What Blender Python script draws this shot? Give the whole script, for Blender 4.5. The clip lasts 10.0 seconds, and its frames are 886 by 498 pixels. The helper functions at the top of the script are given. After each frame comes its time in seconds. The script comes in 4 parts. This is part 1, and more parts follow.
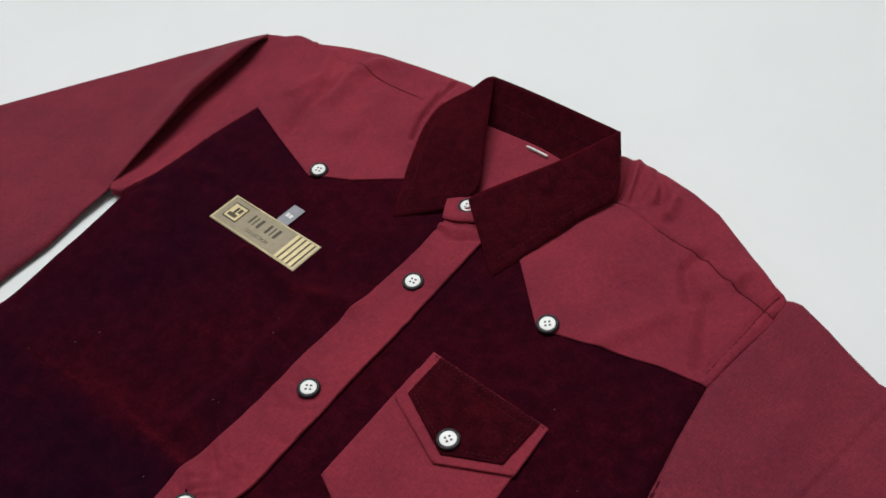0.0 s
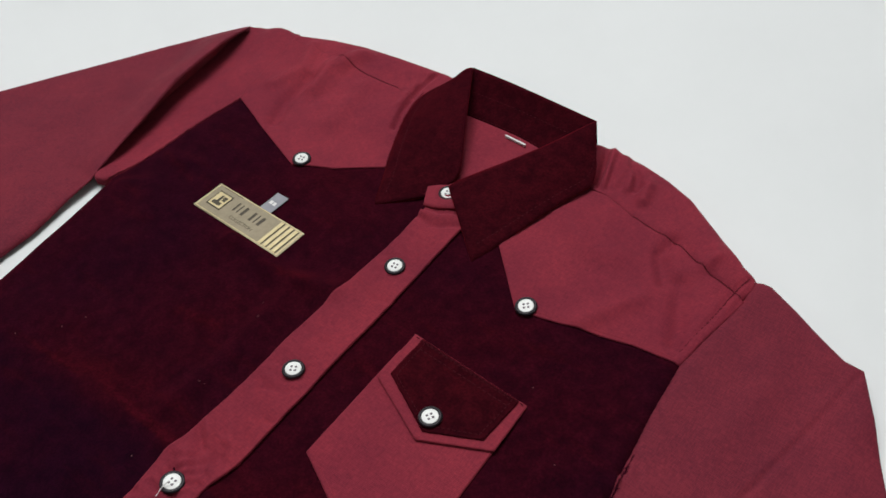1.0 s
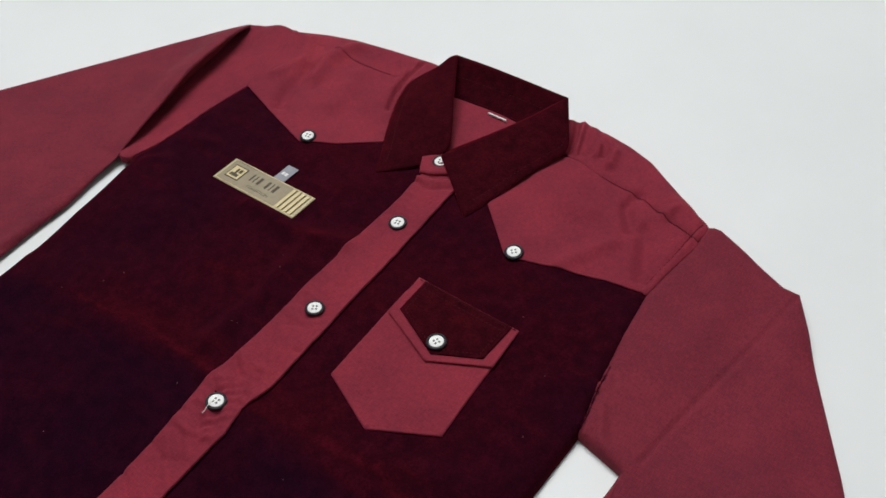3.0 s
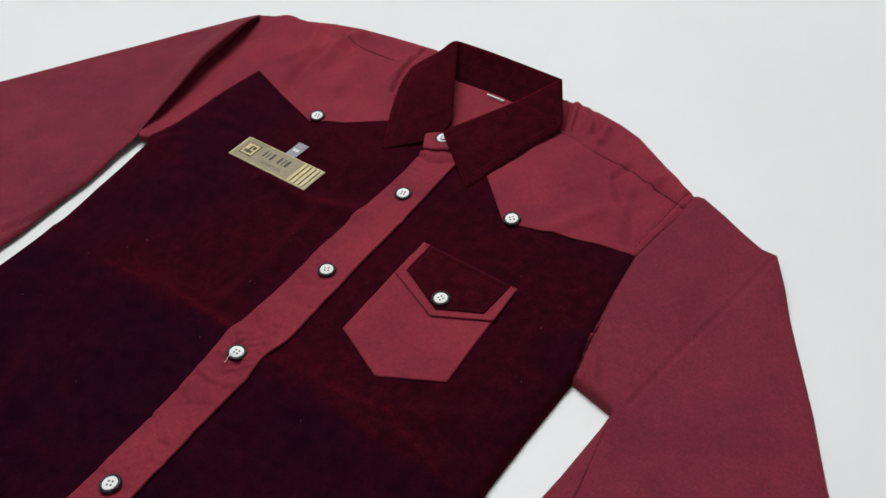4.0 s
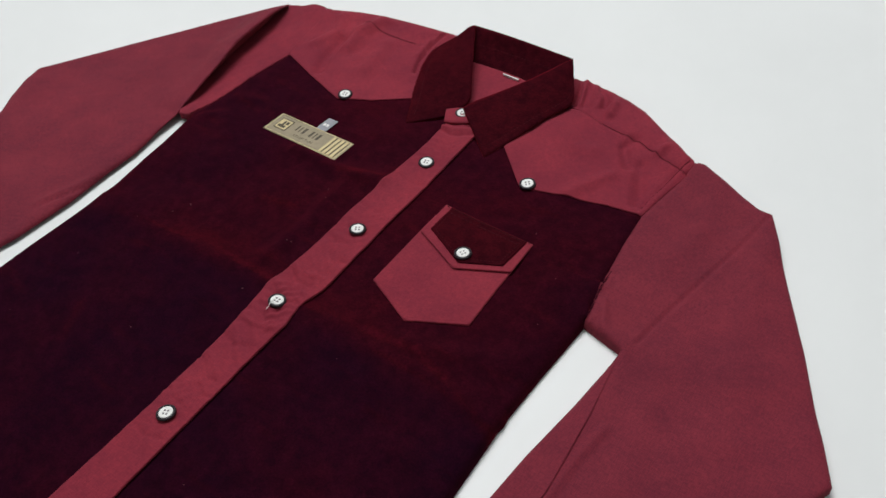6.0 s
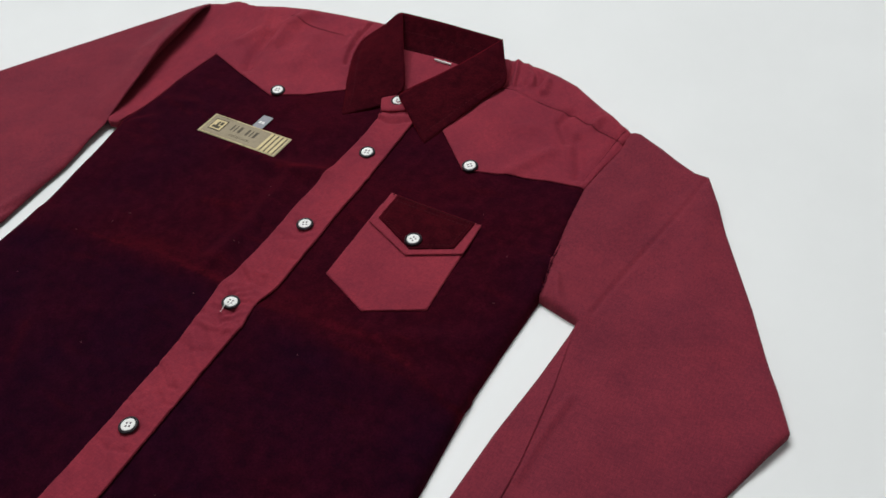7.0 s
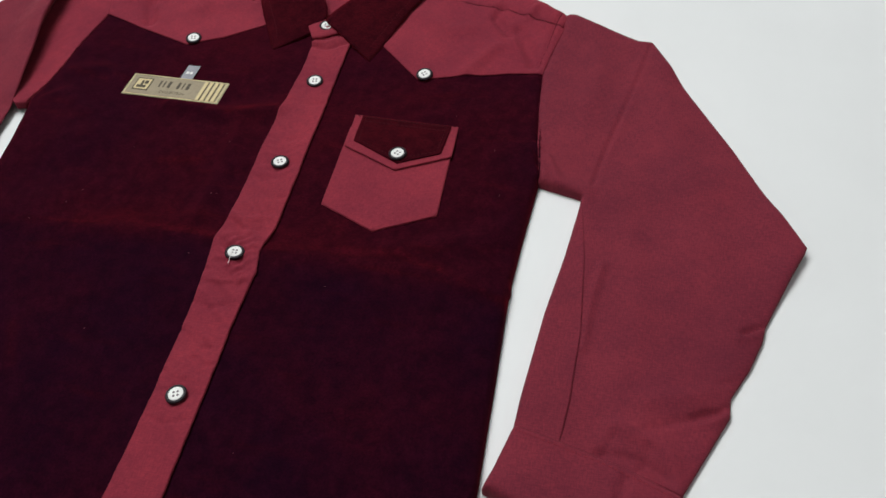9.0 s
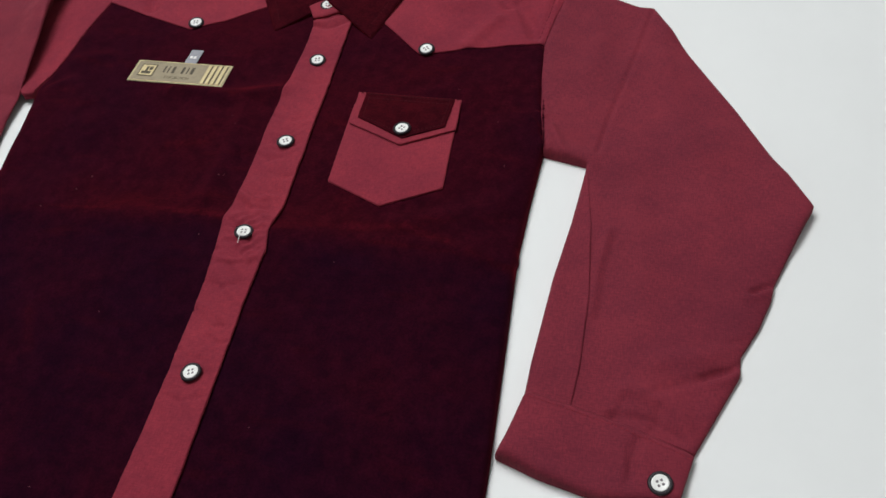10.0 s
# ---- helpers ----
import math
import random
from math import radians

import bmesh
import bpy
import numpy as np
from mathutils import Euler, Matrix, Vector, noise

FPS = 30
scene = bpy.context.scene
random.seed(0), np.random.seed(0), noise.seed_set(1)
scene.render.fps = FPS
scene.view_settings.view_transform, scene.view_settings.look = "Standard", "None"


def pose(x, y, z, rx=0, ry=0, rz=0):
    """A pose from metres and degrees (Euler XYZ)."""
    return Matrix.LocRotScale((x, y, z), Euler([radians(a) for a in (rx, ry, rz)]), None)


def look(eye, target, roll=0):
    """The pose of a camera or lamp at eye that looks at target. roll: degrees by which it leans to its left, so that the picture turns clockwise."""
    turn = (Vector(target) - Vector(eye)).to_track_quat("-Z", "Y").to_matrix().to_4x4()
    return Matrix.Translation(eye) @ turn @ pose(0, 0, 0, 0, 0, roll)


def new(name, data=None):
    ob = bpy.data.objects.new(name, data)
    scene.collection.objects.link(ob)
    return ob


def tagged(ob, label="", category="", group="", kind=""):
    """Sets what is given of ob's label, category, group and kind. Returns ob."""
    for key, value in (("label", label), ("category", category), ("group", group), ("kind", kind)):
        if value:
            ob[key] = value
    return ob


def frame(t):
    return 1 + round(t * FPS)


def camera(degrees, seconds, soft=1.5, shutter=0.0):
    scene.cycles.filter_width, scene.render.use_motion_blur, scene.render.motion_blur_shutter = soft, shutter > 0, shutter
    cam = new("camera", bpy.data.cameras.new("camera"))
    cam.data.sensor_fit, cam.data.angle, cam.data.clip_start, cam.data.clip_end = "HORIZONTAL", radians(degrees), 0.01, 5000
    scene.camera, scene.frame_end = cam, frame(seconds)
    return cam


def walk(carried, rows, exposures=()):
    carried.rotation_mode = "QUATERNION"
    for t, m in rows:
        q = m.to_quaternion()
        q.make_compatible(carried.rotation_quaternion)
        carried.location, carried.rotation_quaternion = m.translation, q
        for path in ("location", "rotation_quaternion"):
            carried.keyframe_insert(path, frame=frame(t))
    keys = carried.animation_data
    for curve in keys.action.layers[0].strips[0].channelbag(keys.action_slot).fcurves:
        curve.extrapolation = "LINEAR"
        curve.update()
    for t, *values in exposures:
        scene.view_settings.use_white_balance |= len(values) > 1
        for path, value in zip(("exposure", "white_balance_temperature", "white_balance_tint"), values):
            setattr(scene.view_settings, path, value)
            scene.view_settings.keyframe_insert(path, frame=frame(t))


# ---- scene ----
from mathutils.geometry import delaunay_2d_cdt

cam = camera(52.5, 10.0, soft=1.6)
PATH = [
    (0, (0.253, -0.223, 0.385), (-0.733, 0.749, -1.059), -9.6),
    (0.5, (0.253, -0.227, 0.387), (-0.712, 0.751, -1.066), -8.8),
    (1, (0.261, -0.235, 0.389), (-0.686, 0.765, -1.061), -8.3),
    (1.5, (0.271, -0.249, 0.394), (-0.676, 0.751, -1.056), -8.3),
    (2, (0.279, -0.263, 0.401), (-0.664, 0.765, -1.032), -7.6),
    (2.5, (0.284, -0.287, 0.411), (-0.621, 0.777, -1.02), -6.8),
    (4, (0.315, -0.356, 0.427), (-0.571, 0.749, -0.986), -6.1),
    (4.5, (0.328, -0.371, 0.433), (-0.576, 0.74, -0.963), -6.3),
    (5, (0.341, -0.386, 0.434), (-0.592, 0.723, -0.944), -6.2),
    (6.5, (0.342, -0.417, 0.44), (-0.515, 0.715, -0.968), -6.8),
    (7, (0.333, -0.421, 0.44), (-0.438, 0.754, -0.983), -7.0),
    (7.5, (0.317, -0.431, 0.44), (-0.39, 0.765, -0.999), -7.8),
    (8, (0.287, -0.442, 0.437), (-0.304, 0.771, -1.04), -8.4),
    (8.5, (0.255, -0.461, 0.43), (-0.206, 0.774, -1.074), -7.0),
    (9, (0.232, -0.481, 0.43), (-0.155, 0.748, -1.099), -7.5),
    (9.5, (0.232, -0.486, 0.428), (-0.152, 0.718, -1.123), -9.5),
    (10, (0.238, -0.488, 0.427), (-0.179, 0.708, -1.12), -10.9),
]
walk(cam, [(t, look(eye, target, roll)) for t, eye, target, roll in PATH], [(0, -0.09), (2.5, -0.07), (5.0, -0.03), (8.0, 0.0), (10.0, 0.03)])


# ---- light ----
world = bpy.data.worlds.new("room_air")
scene.world = world
world.use_nodes = True
world.node_tree.nodes["Background"].inputs[0].default_value = (0.9, 0.95, 1.0, 1)
world.node_tree.nodes["Background"].inputs[1].default_value = 0.05


def area_lamp(name, eye, target, power, sx, sy, colour):
    data = bpy.data.lights.new(name, "AREA")
    data.shape, data.size, data.size_y, data.energy, data.color = "RECTANGLE", sx, sy, power, colour
    ob = new(name, data)
    ob.matrix_world = look(eye, target)
    return ob


area_lamp("ceiling_lamp", (-0.50, 0.42, 2.20), (0.55, -0.40, 0), 67.0, 1.6, 1.2, (0.970, 0.985, 0.990))


# ---- materials ----
def material(name):
    m = bpy.data.materials.new(name)
    m.use_nodes = True
    t = m.node_tree
    return m, t, t.nodes["Principled BSDF"]


def add(t, kind, **values):
    n = t.nodes.new(kind)
    for key, v in values.items():
        n.inputs[key.replace("_", " ")].default_value = v
    return n


def coords(t):
    return t.nodes.new("ShaderNodeTexCoord").outputs["Object"]


def noise_node(t, scale, detail=3.0, rough=0.55):
    n = add(t, "ShaderNodeTexNoise", Scale=scale, Detail=detail, Roughness=rough)
    t.links.new(coords(t), n.inputs["Vector"])
    return n.outputs[0]


def ramp(t, src, lo, hi, a=0.3, b=0.7):
    r = t.nodes.new("ShaderNodeValToRGB")
    r.color_ramp.elements[0].position, r.color_ramp.elements[1].position = a, b
    r.color_ramp.elements[0].color, r.color_ramp.elements[1].color = (*lo, 1), (*hi, 1)
    t.links.new(src, r.inputs[0])
    return r.outputs[0]


def blend(t, a, b, fac, mode="MULTIPLY"):
    m = t.nodes.new("ShaderNodeMix")
    m.data_type, m.blend_type = "RGBA", mode
    m.inputs[0].default_value = fac
    t.links.new(a, m.inputs[6])
    t.links.new(b, m.inputs[7])
    return m.outputs[2]


def bump(t, p, src, strength, dist, below=None):
    n = add(t, "ShaderNodeBump", Strength=strength, Distance=dist)
    t.links.new(src, n.inputs["Height"])
    if below:
        t.links.new(below, n.inputs["Normal"])
    t.links.new(n.outputs[0], p.inputs["Normal"])
    return n.outputs[0]


def weave(t, scale):
    waves = []
    for way in ("X", "Y"):
        w = add(t, "ShaderNodeTexWave", Scale=scale, Distortion=1.5, Detail=1.0)
        w.bands_direction = way
        t.links.new(coords(t), w.inputs["Vector"])
        waves.append(w.outputs[0])
    return blend(t, waves[0], waves[1], 1.0, "ADD")


def cotton(name, lo, hi):
    m, t, p = material(name)
    base = ramp(t, noise_node(t, 14, 4), lo, hi)
    fleck = ramp(t, noise_node(t, 650, 3, 0.7), (0.86, 0.85, 0.91), (1.09, 1.08, 1.06), 0.33, 0.67)
    cloud = ramp(t, noise_node(t, 48, 4, 0.62), (0.88, 0.87, 0.93), (1.07, 1.05, 1.03), 0.32, 0.66)
    for scale in ((220, 1500, 1), (1500, 220, 1)):
        along = t.nodes.new("ShaderNodeMapping")
        along.inputs["Scale"].default_value = scale
        t.links.new(coords(t), along.inputs[0])
        yarn = add(t, "ShaderNodeTexNoise", Scale=1.0, Detail=2.0, Roughness=0.6)
        t.links.new(along.outputs[0], yarn.inputs["Vector"])
        cloud = blend(t, cloud, ramp(t, yarn.outputs[0], (0.87, 0.85, 0.90), (1.09, 1.08, 1.07), 0.34, 0.66), 1.0)
    t.links.new(blend(t, blend(t, base, fleck, 0.8), cloud, 1.0), p.inputs["Base Color"])
    p.inputs["Roughness"].default_value = 0.82
    p.inputs["Specular IOR Level"].default_value = 0.16
    p.inputs["Sheen Weight"].default_value = 0.08
    p.inputs["Sheen Tint"].default_value = (0.9, 0.32, 0.36, 1)
    first = bump(t, p, noise_node(t, 26, 3), 0.5, 0.0017)
    first = bump(t, p, noise_node(t, 85, 3), 0.45, 0.0007, first)
    bump(t, p, weave(t, 420), 0.22, 0.00015, first)
    return m


def mathnode(t, op, a, b):
    n = t.nodes.new("ShaderNodeMath")
    n.operation = op
    for k, v in enumerate((a, b)):
        if isinstance(v, (int, float)):
            n.inputs[k].default_value = v
        else:
            t.links.new(v, n.inputs[k])
    return n.outputs[0]


def near_line(t, xyz, a, b, wide):
    """1 on the straight piece from a to b, falling to 0 at the given distance."""
    dx, dy = b[0] - a[0], b[1] - a[1]
    span = math.hypot(dx, dy)
    px, py = mathnode(t, "SUBTRACT", xyz.outputs["X"], a[0]), mathnode(t, "SUBTRACT", xyz.outputs["Y"], a[1])
    run = mathnode(t, "ADD", mathnode(t, "MULTIPLY", px, dx / span), mathnode(t, "MULTIPLY", py, dy / span))
    off = mathnode(t, "SUBTRACT", mathnode(t, "MULTIPLY", py, dx / span), mathnode(t, "MULTIPLY", px, dy / span))
    past = mathnode(t, "MAXIMUM", mathnode(t, "SUBTRACT", mathnode(t, "ABSOLUTE", mathnode(t, "SUBTRACT", run, span / 2), 0.0), span / 2), 0.0)
    far = mathnode(t, "SQRT", mathnode(t, "ADD", mathnode(t, "MULTIPLY", off, off), mathnode(t, "MULTIPLY", past, past)), 0.0)
    fall = t.nodes.new("ShaderNodeMapRange")
    fall.interpolation_type = "SMOOTHSTEP"
    for k, v in enumerate((0.0, wide, 1.0, 0.0)):
        fall.inputs[1 + k].default_value = v
    t.links.new(far, fall.inputs[0])
    return fall.outputs[0]


# Scuffed pile, and highlights painted along fold and label: from, to, half width, strength.
SCUFFS_AND_GLINTS = [
    ((-0.070, -0.041), (-0.056, -0.039), 0.0030, 0.45),
    ((-0.054, -0.040), (-0.036, -0.037), 0.0036, 0.95),
    ((0.015, -0.155), (0.060, -0.155), 0.0030, 0.55),
    ((0.060, -0.155), (0.100, -0.153), 0.0042, 0.70),
    ((0.100, -0.153), (0.126, -0.161), 0.0034, 1.00),
    ((0.126, -0.161), (0.172, -0.180), 0.0040, 0.45),
    ((-0.118, -0.153), (-0.080, -0.147), 0.0060, 0.45),
    ((-0.075, -0.150), (-0.020, -0.152), 0.0034, 0.90),
    ((-0.195, -0.163), (-0.130, -0.155), 0.0050, 0.35),
    ((-0.085, -0.092), (-0.058, -0.088), 0.0050, 0.40),
    ((0.060, -0.006), (0.072, -0.008), 0.0030, 0.35),
    ((0.042, -0.023), (0.050, -0.024), 0.0026, 0.45),
    ((-0.200, -0.004), (-0.165, -0.012), 0.0040, 0.40),
    ((-0.160, -0.006), (-0.135, -0.018), 0.0050, 0.35),
    ((-0.120, -0.235), (-0.106, -0.262), 0.0050, 0.40),
    ((-0.150, -0.285), (-0.138, -0.300), 0.0050, 0.30),
    ((0.071, -0.045), (0.079, -0.049), 0.0040, 0.55),
]


def velvet(name, lo, hi):
    """Short pile, patchy and scuffed; glow above the pressed cross fold painted into the colour."""
    m, t, p = material(name)
    xyz = t.nodes.new("ShaderNodeSeparateXYZ")
    t.links.new(coords(t), xyz.inputs[0])
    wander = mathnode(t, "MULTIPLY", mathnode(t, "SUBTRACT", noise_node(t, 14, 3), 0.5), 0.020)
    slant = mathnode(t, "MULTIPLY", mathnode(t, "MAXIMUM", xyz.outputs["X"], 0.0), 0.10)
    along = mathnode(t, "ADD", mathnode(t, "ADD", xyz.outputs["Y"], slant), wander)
    # Painted light: redder above the cross fold, darker and bluish below.
    lit_above = t.nodes.new("ShaderNodeMapRange")
    lit_above.interpolation_type = "SMOOTHSTEP"
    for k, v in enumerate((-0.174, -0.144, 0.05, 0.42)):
        lit_above.inputs[1 + k].default_value = v
    t.links.new(along, lit_above.inputs[0])
    patches = ramp(t, noise_node(t, 10, 5, 0.62), (0, 0, 0), (1, 1, 1), 0.36, 0.72)
    stretch = t.nodes.new("ShaderNodeMapping")
    stretch.inputs["Scale"].default_value = (14, 60, 1)
    t.links.new(coords(t), stretch.inputs[0])
    scuff_noise = add(t, "ShaderNodeTexNoise", Scale=1.0, Detail=4.0, Roughness=0.6)
    t.links.new(stretch.outputs[0], scuff_noise.inputs["Vector"])
    scuffs_and_glints = ramp(t, scuff_noise.outputs[0], (0, 0, 0), (0.36, 0.36, 0.36), 0.58, 0.82)
    # The highlight band just above the fold, painted stronger.
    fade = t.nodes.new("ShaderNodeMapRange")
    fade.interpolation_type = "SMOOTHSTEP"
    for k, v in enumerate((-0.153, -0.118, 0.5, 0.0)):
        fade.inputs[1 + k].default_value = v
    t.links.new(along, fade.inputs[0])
    # Sheen painted by position: full at mid chest, dimmer towards both sides.
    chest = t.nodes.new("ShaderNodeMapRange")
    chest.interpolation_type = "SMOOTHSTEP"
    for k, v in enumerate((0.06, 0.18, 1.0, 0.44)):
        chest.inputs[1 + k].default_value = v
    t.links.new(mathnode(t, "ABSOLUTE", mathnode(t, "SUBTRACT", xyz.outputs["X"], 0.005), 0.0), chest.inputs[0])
    painted_glow = mathnode(t, "MULTIPLY", lit_above.outputs[0], mathnode(t, "ADD", fade.outputs[0], 1.0))
    painted_glow = mathnode(t, "MULTIPLY", painted_glow, chest.outputs[0])
    # Thin lit line along the fold, painted into the colour and broken by noise.
    fold_glint = t.nodes.new("ShaderNodeMapRange")
    for k, v in enumerate((0.0003, 0.0026, 1.0, 0.0)):
        fold_glint.inputs[1 + k].default_value = v
    t.links.new(mathnode(t, "ABSOLUTE", mathnode(t, "ADD", along, 0.1555), 0.0), fold_glint.inputs[0])
    broken = ramp(t, noise_node(t, 22, 2), (0.03,) * 3, (0.30,) * 3, 0.42, 0.66)
    scuffs_and_glints = mathnode(t, "ADD", scuffs_and_glints, mathnode(t, "MULTIPLY", fold_glint.outputs[0], broken))
    grainy = ramp(t, noise_node(t, 190, 3), (0.45,) * 3, (1.15,) * 3, 0.36, 0.62)
    for a, b, wide, strong in SCUFFS_AND_GLINTS:
        mark = mathnode(t, "MULTIPLY", near_line(t, xyz, a, b, wide * 1.25), strong * 0.44)
        scuffs_and_glints = mathnode(t, "ADD", scuffs_and_glints, mathnode(t, "MULTIPLY", mark, grainy))
    # Random pile patches, painted glow and scuff marks together drive colour and sheen.
    nap_and_glow = mathnode(t, "ADD", mathnode(t, "ADD", mathnode(t, "MULTIPLY", patches, 0.36), painted_glow), scuffs_and_glints)
    base = ramp(t, nap_and_glow, lo, hi, 0.05, 0.80)
    worn_and_lit = ramp(t, nap_and_glow, (1, 1, 1), (1.35, 1.3, 1.32), 0.85, 1.7)
    base = blend(t, base, worn_and_lit, 1.0)
    pile = ramp(t, noise_node(t, 700, 2), (0.68, 0.66, 0.74), (1.30, 1.24, 1.20), 0.33, 0.67)
    mottle = ramp(t, noise_node(t, 130, 3, 0.6), (0.62, 0.64, 0.78), (1.36, 1.28, 1.22), 0.32, 0.68)
    t.links.new(blend(t, blend(t, base, pile, 0.8), mottle, 0.8), p.inputs["Base Color"])
    p.inputs["Roughness"].default_value = 1.0
    p.inputs["Specular IOR Level"].default_value = 0.03
    t.links.new(ramp(t, nap_and_glow, (0.14,) * 3, (0.72,) * 3, 0.0, 1.4), p.inputs["Sheen Weight"])
    p.inputs["Sheen Roughness"].default_value = 0.40
    p.inputs["Sheen Tint"].default_value = (0.56, 0.019, 0.038, 1)
    first = bump(t, p, noise_node(t, 40, 4), 0.4, 0.0012)
    bump(t, p, noise_node(t, 1500, 2), 0.4, 0.0003, first)
    return m


def plain(name, colour, rough, metal=0.0, vary=0.12, scale=120, relief=0.0, shine=0.5):
    m, t, p = material(name)
    lo = tuple(c * (1 - vary) for c in colour)
    hi = tuple(min(1.0, c * (1 + vary)) for c in colour)
    t.links.new(ramp(t, noise_node(t, scale, 4), lo, hi), p.inputs["Base Color"])
    p.inputs["Roughness"].default_value, p.inputs["Metallic"].default_value = rough, metal
    p.inputs["Specular IOR Level"].default_value = shine
    if relief:
        bump(t, p, noise_node(t, scale * 3, 3), 0.4, relief)
    return m


COTTON = cotton("maroon_cotton", (0.190, 0.0178, 0.0344), (0.258, 0.0266, 0.0424))
# Same cotton for sleeves and cuffs, their shade mixed into a darker colour.
SHADED_COTTON = cotton("shaded_maroon_cotton", (0.152, 0.0174, 0.0318), (0.202, 0.0236, 0.0386))
# First colour is the painted shade below the fold, second the lit pile.
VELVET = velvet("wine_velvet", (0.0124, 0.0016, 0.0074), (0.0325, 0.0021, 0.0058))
# The wine velvet again for collar and flap, brighter sheen painted into its colours.
LIT_VELVET = velvet("lit_wine_velvet", (0.0220, 0.0020, 0.0050), (0.0370, 0.0027, 0.0058))
THREAD = plain("dark_thread", (0.100, 0.011, 0.019), 0.85, shine=0.08)
THREAD_WINE = plain("wine_thread", (0.060, 0.0080, 0.0130), 0.9, shine=0.08)
THREAD_COTTON = plain("cotton_thread", (0.250, 0.029, 0.044), 0.85, shine=0.08)
WHITE_THREAD = plain("white_thread", (0.75, 0.74, 0.72), 0.7)
BLACK = plain("black_plastic", (0.014, 0.010, 0.014), 0.42, shine=0.3)
WHITE = plain("white_plastic", (0.80, 0.80, 0.78), 0.32, vary=0.04)
HOLE = plain("button_hole", (0.16, 0.14, 0.15), 0.8)
GOLD = plain("pale_gold_foil", (0.43, 0.365, 0.235), 0.46, 0.45, 0.1, 160, 0.0001)
GOLD_EDGE = plain("bright_gold_foil", (0.66, 0.55, 0.31), 0.40, 0.5, 0.1, 200, 0.0001)
GOLD_FIELD = plain("dull_gold_field", (0.285, 0.238, 0.160), 0.5, 0.35, 0.1, 260, 0.0001)
BROWN = plain("light_brown_ink", (0.055, 0.042, 0.024), 0.6)
INK = plain("brown_ink", (0.055, 0.042, 0.020), 0.6)
GREY_RIBBON = plain("grey_ribbon", (0.27, 0.27, 0.30), 0.6)
TABLE_WHITE = plain("white_laminate", (0.77, 0.785, 0.785), 0.48, 0.0, 0.025, 6, 0.0)
WALL_PAINT = plain("pale_wall_paint", (0.62, 0.62, 0.61), 0.9, 0.0, 0.03, 5)
FLOOR_TILE = plain("pale_floor", (0.42, 0.40, 0.37), 0.5, 0.0, 0.1, 8)


# ---- building helpers ----
def finish(name, mesh, mat, parent=None, label="", smooth=True):
    mesh.materials.append(mat)
    if smooth:
        mesh.polygons.foreach_set("use_smooth", [True] * len(mesh.polygons))
    mesh.update()
    ob = new(name, mesh)
    if parent:
        ob.parent = parent
    return tagged(ob, label)


def part(name, bm, mat, parent=None, label="", smooth=False):
    mesh = bpy.data.meshes.new(name)
    bmesh.ops.recalc_face_normals(bm, faces=bm.faces)
    bm.to_mesh(mesh)
    bm.free()
    return finish(name, mesh, mat, parent, label, smooth)


def box(x0, x1, y0, y1, z0, z1, bevel=0.0):
    bm = bmesh.new()
    bmesh.ops.create_cube(bm, size=1, matrix=Matrix.LocRotScale(((x0 + x1) / 2, (y0 + y1) / 2, (z0 + z1) / 2), None, (x1 - x0, y1 - y0, z1 - z0)))
    if bevel:
        bmesh.ops.bevel(bm, geom=bm.edges, offset=bevel, segments=3, affect="EDGES", profile=0.5)
    return bm


def resample(line, step, closed=False):
    pts = [np.array(p, float) for p in line]
    if closed:
        pts.append(pts[0])
    out = []
    for a, b in zip(pts, pts[1:]):
        n = max(1, int(np.ceil(np.linalg.norm(b - a) / step)))
        out += [a + (b - a) * k / n for k in range(n)]
    if not closed:
        out.append(pts[-1])
    return np.array(out)


def smooth_line(line, rounds=2):
    """Corner cutting that keeps the two ends."""
    pts = [np.array(p, float) for p in line]
    for _ in range(rounds):
        out = [pts[0]]
        for a, b in zip(pts, pts[1:]):
            out += [a * 0.75 + b * 0.25, a * 0.25 + b * 0.75]
        pts = out + [pts[-1]]
    return [tuple(p) for p in pts]


def away(x, y, line):
    """The distance of each point from a line of straight pieces."""
    best = np.full(np.shape(x), 1e9)
    for (ax, ay), (bx, by) in zip(line, line[1:]):
        dx, dy = bx - ax, by - ay
        s = np.clip(((x - ax) * dx + (y - ay) * dy) / (dx * dx + dy * dy + 1e-12), 0, 1)
        best = np.minimum(best, np.hypot(x - ax - s * dx, y - ay - s * dy))
    return best


def side(x, y, line):
    """+ to the left of the line's nearest piece, - to the right, as a distance."""
    best, sign = np.full(np.shape(x), 1e9), np.ones(np.shape(x))
    for (ax, ay), (bx, by) in zip(line, line[1:]):
        dx, dy = bx - ax, by - ay
        s = np.clip(((x - ax) * dx + (y - ay) * dy) / (dx * dx + dy * dy + 1e-12), 0, 1)
        d = np.hypot(x - ax - s * dx, y - ay - s * dy)
        sign = np.where(d < best, np.sign(dx * (y - ay) - dy * (x - ax)), sign)
        best = np.minimum(best, d)
    return best * sign


def step_up(v, lo, hi):
    s = np.clip((v - lo) / (hi - lo), 0, 1)
    return s * s * (3 - 2 * s)


WAVES = [(random.uniform(0, 6.28), random.uniform(0, 6.28), random.uniform(0.02, 0.11)) for _ in range(22)]


def ripple(x, y):
    """Soft unevenness of laid cloth, about -1 to 1."""
    total = 0
    for turn, phase, length in WAVES:
        total = total + length * np.sin((x * math.cos(turn) + y * math.sin(turn)) * 6.2832 / length + phase)
    return total / 0.55


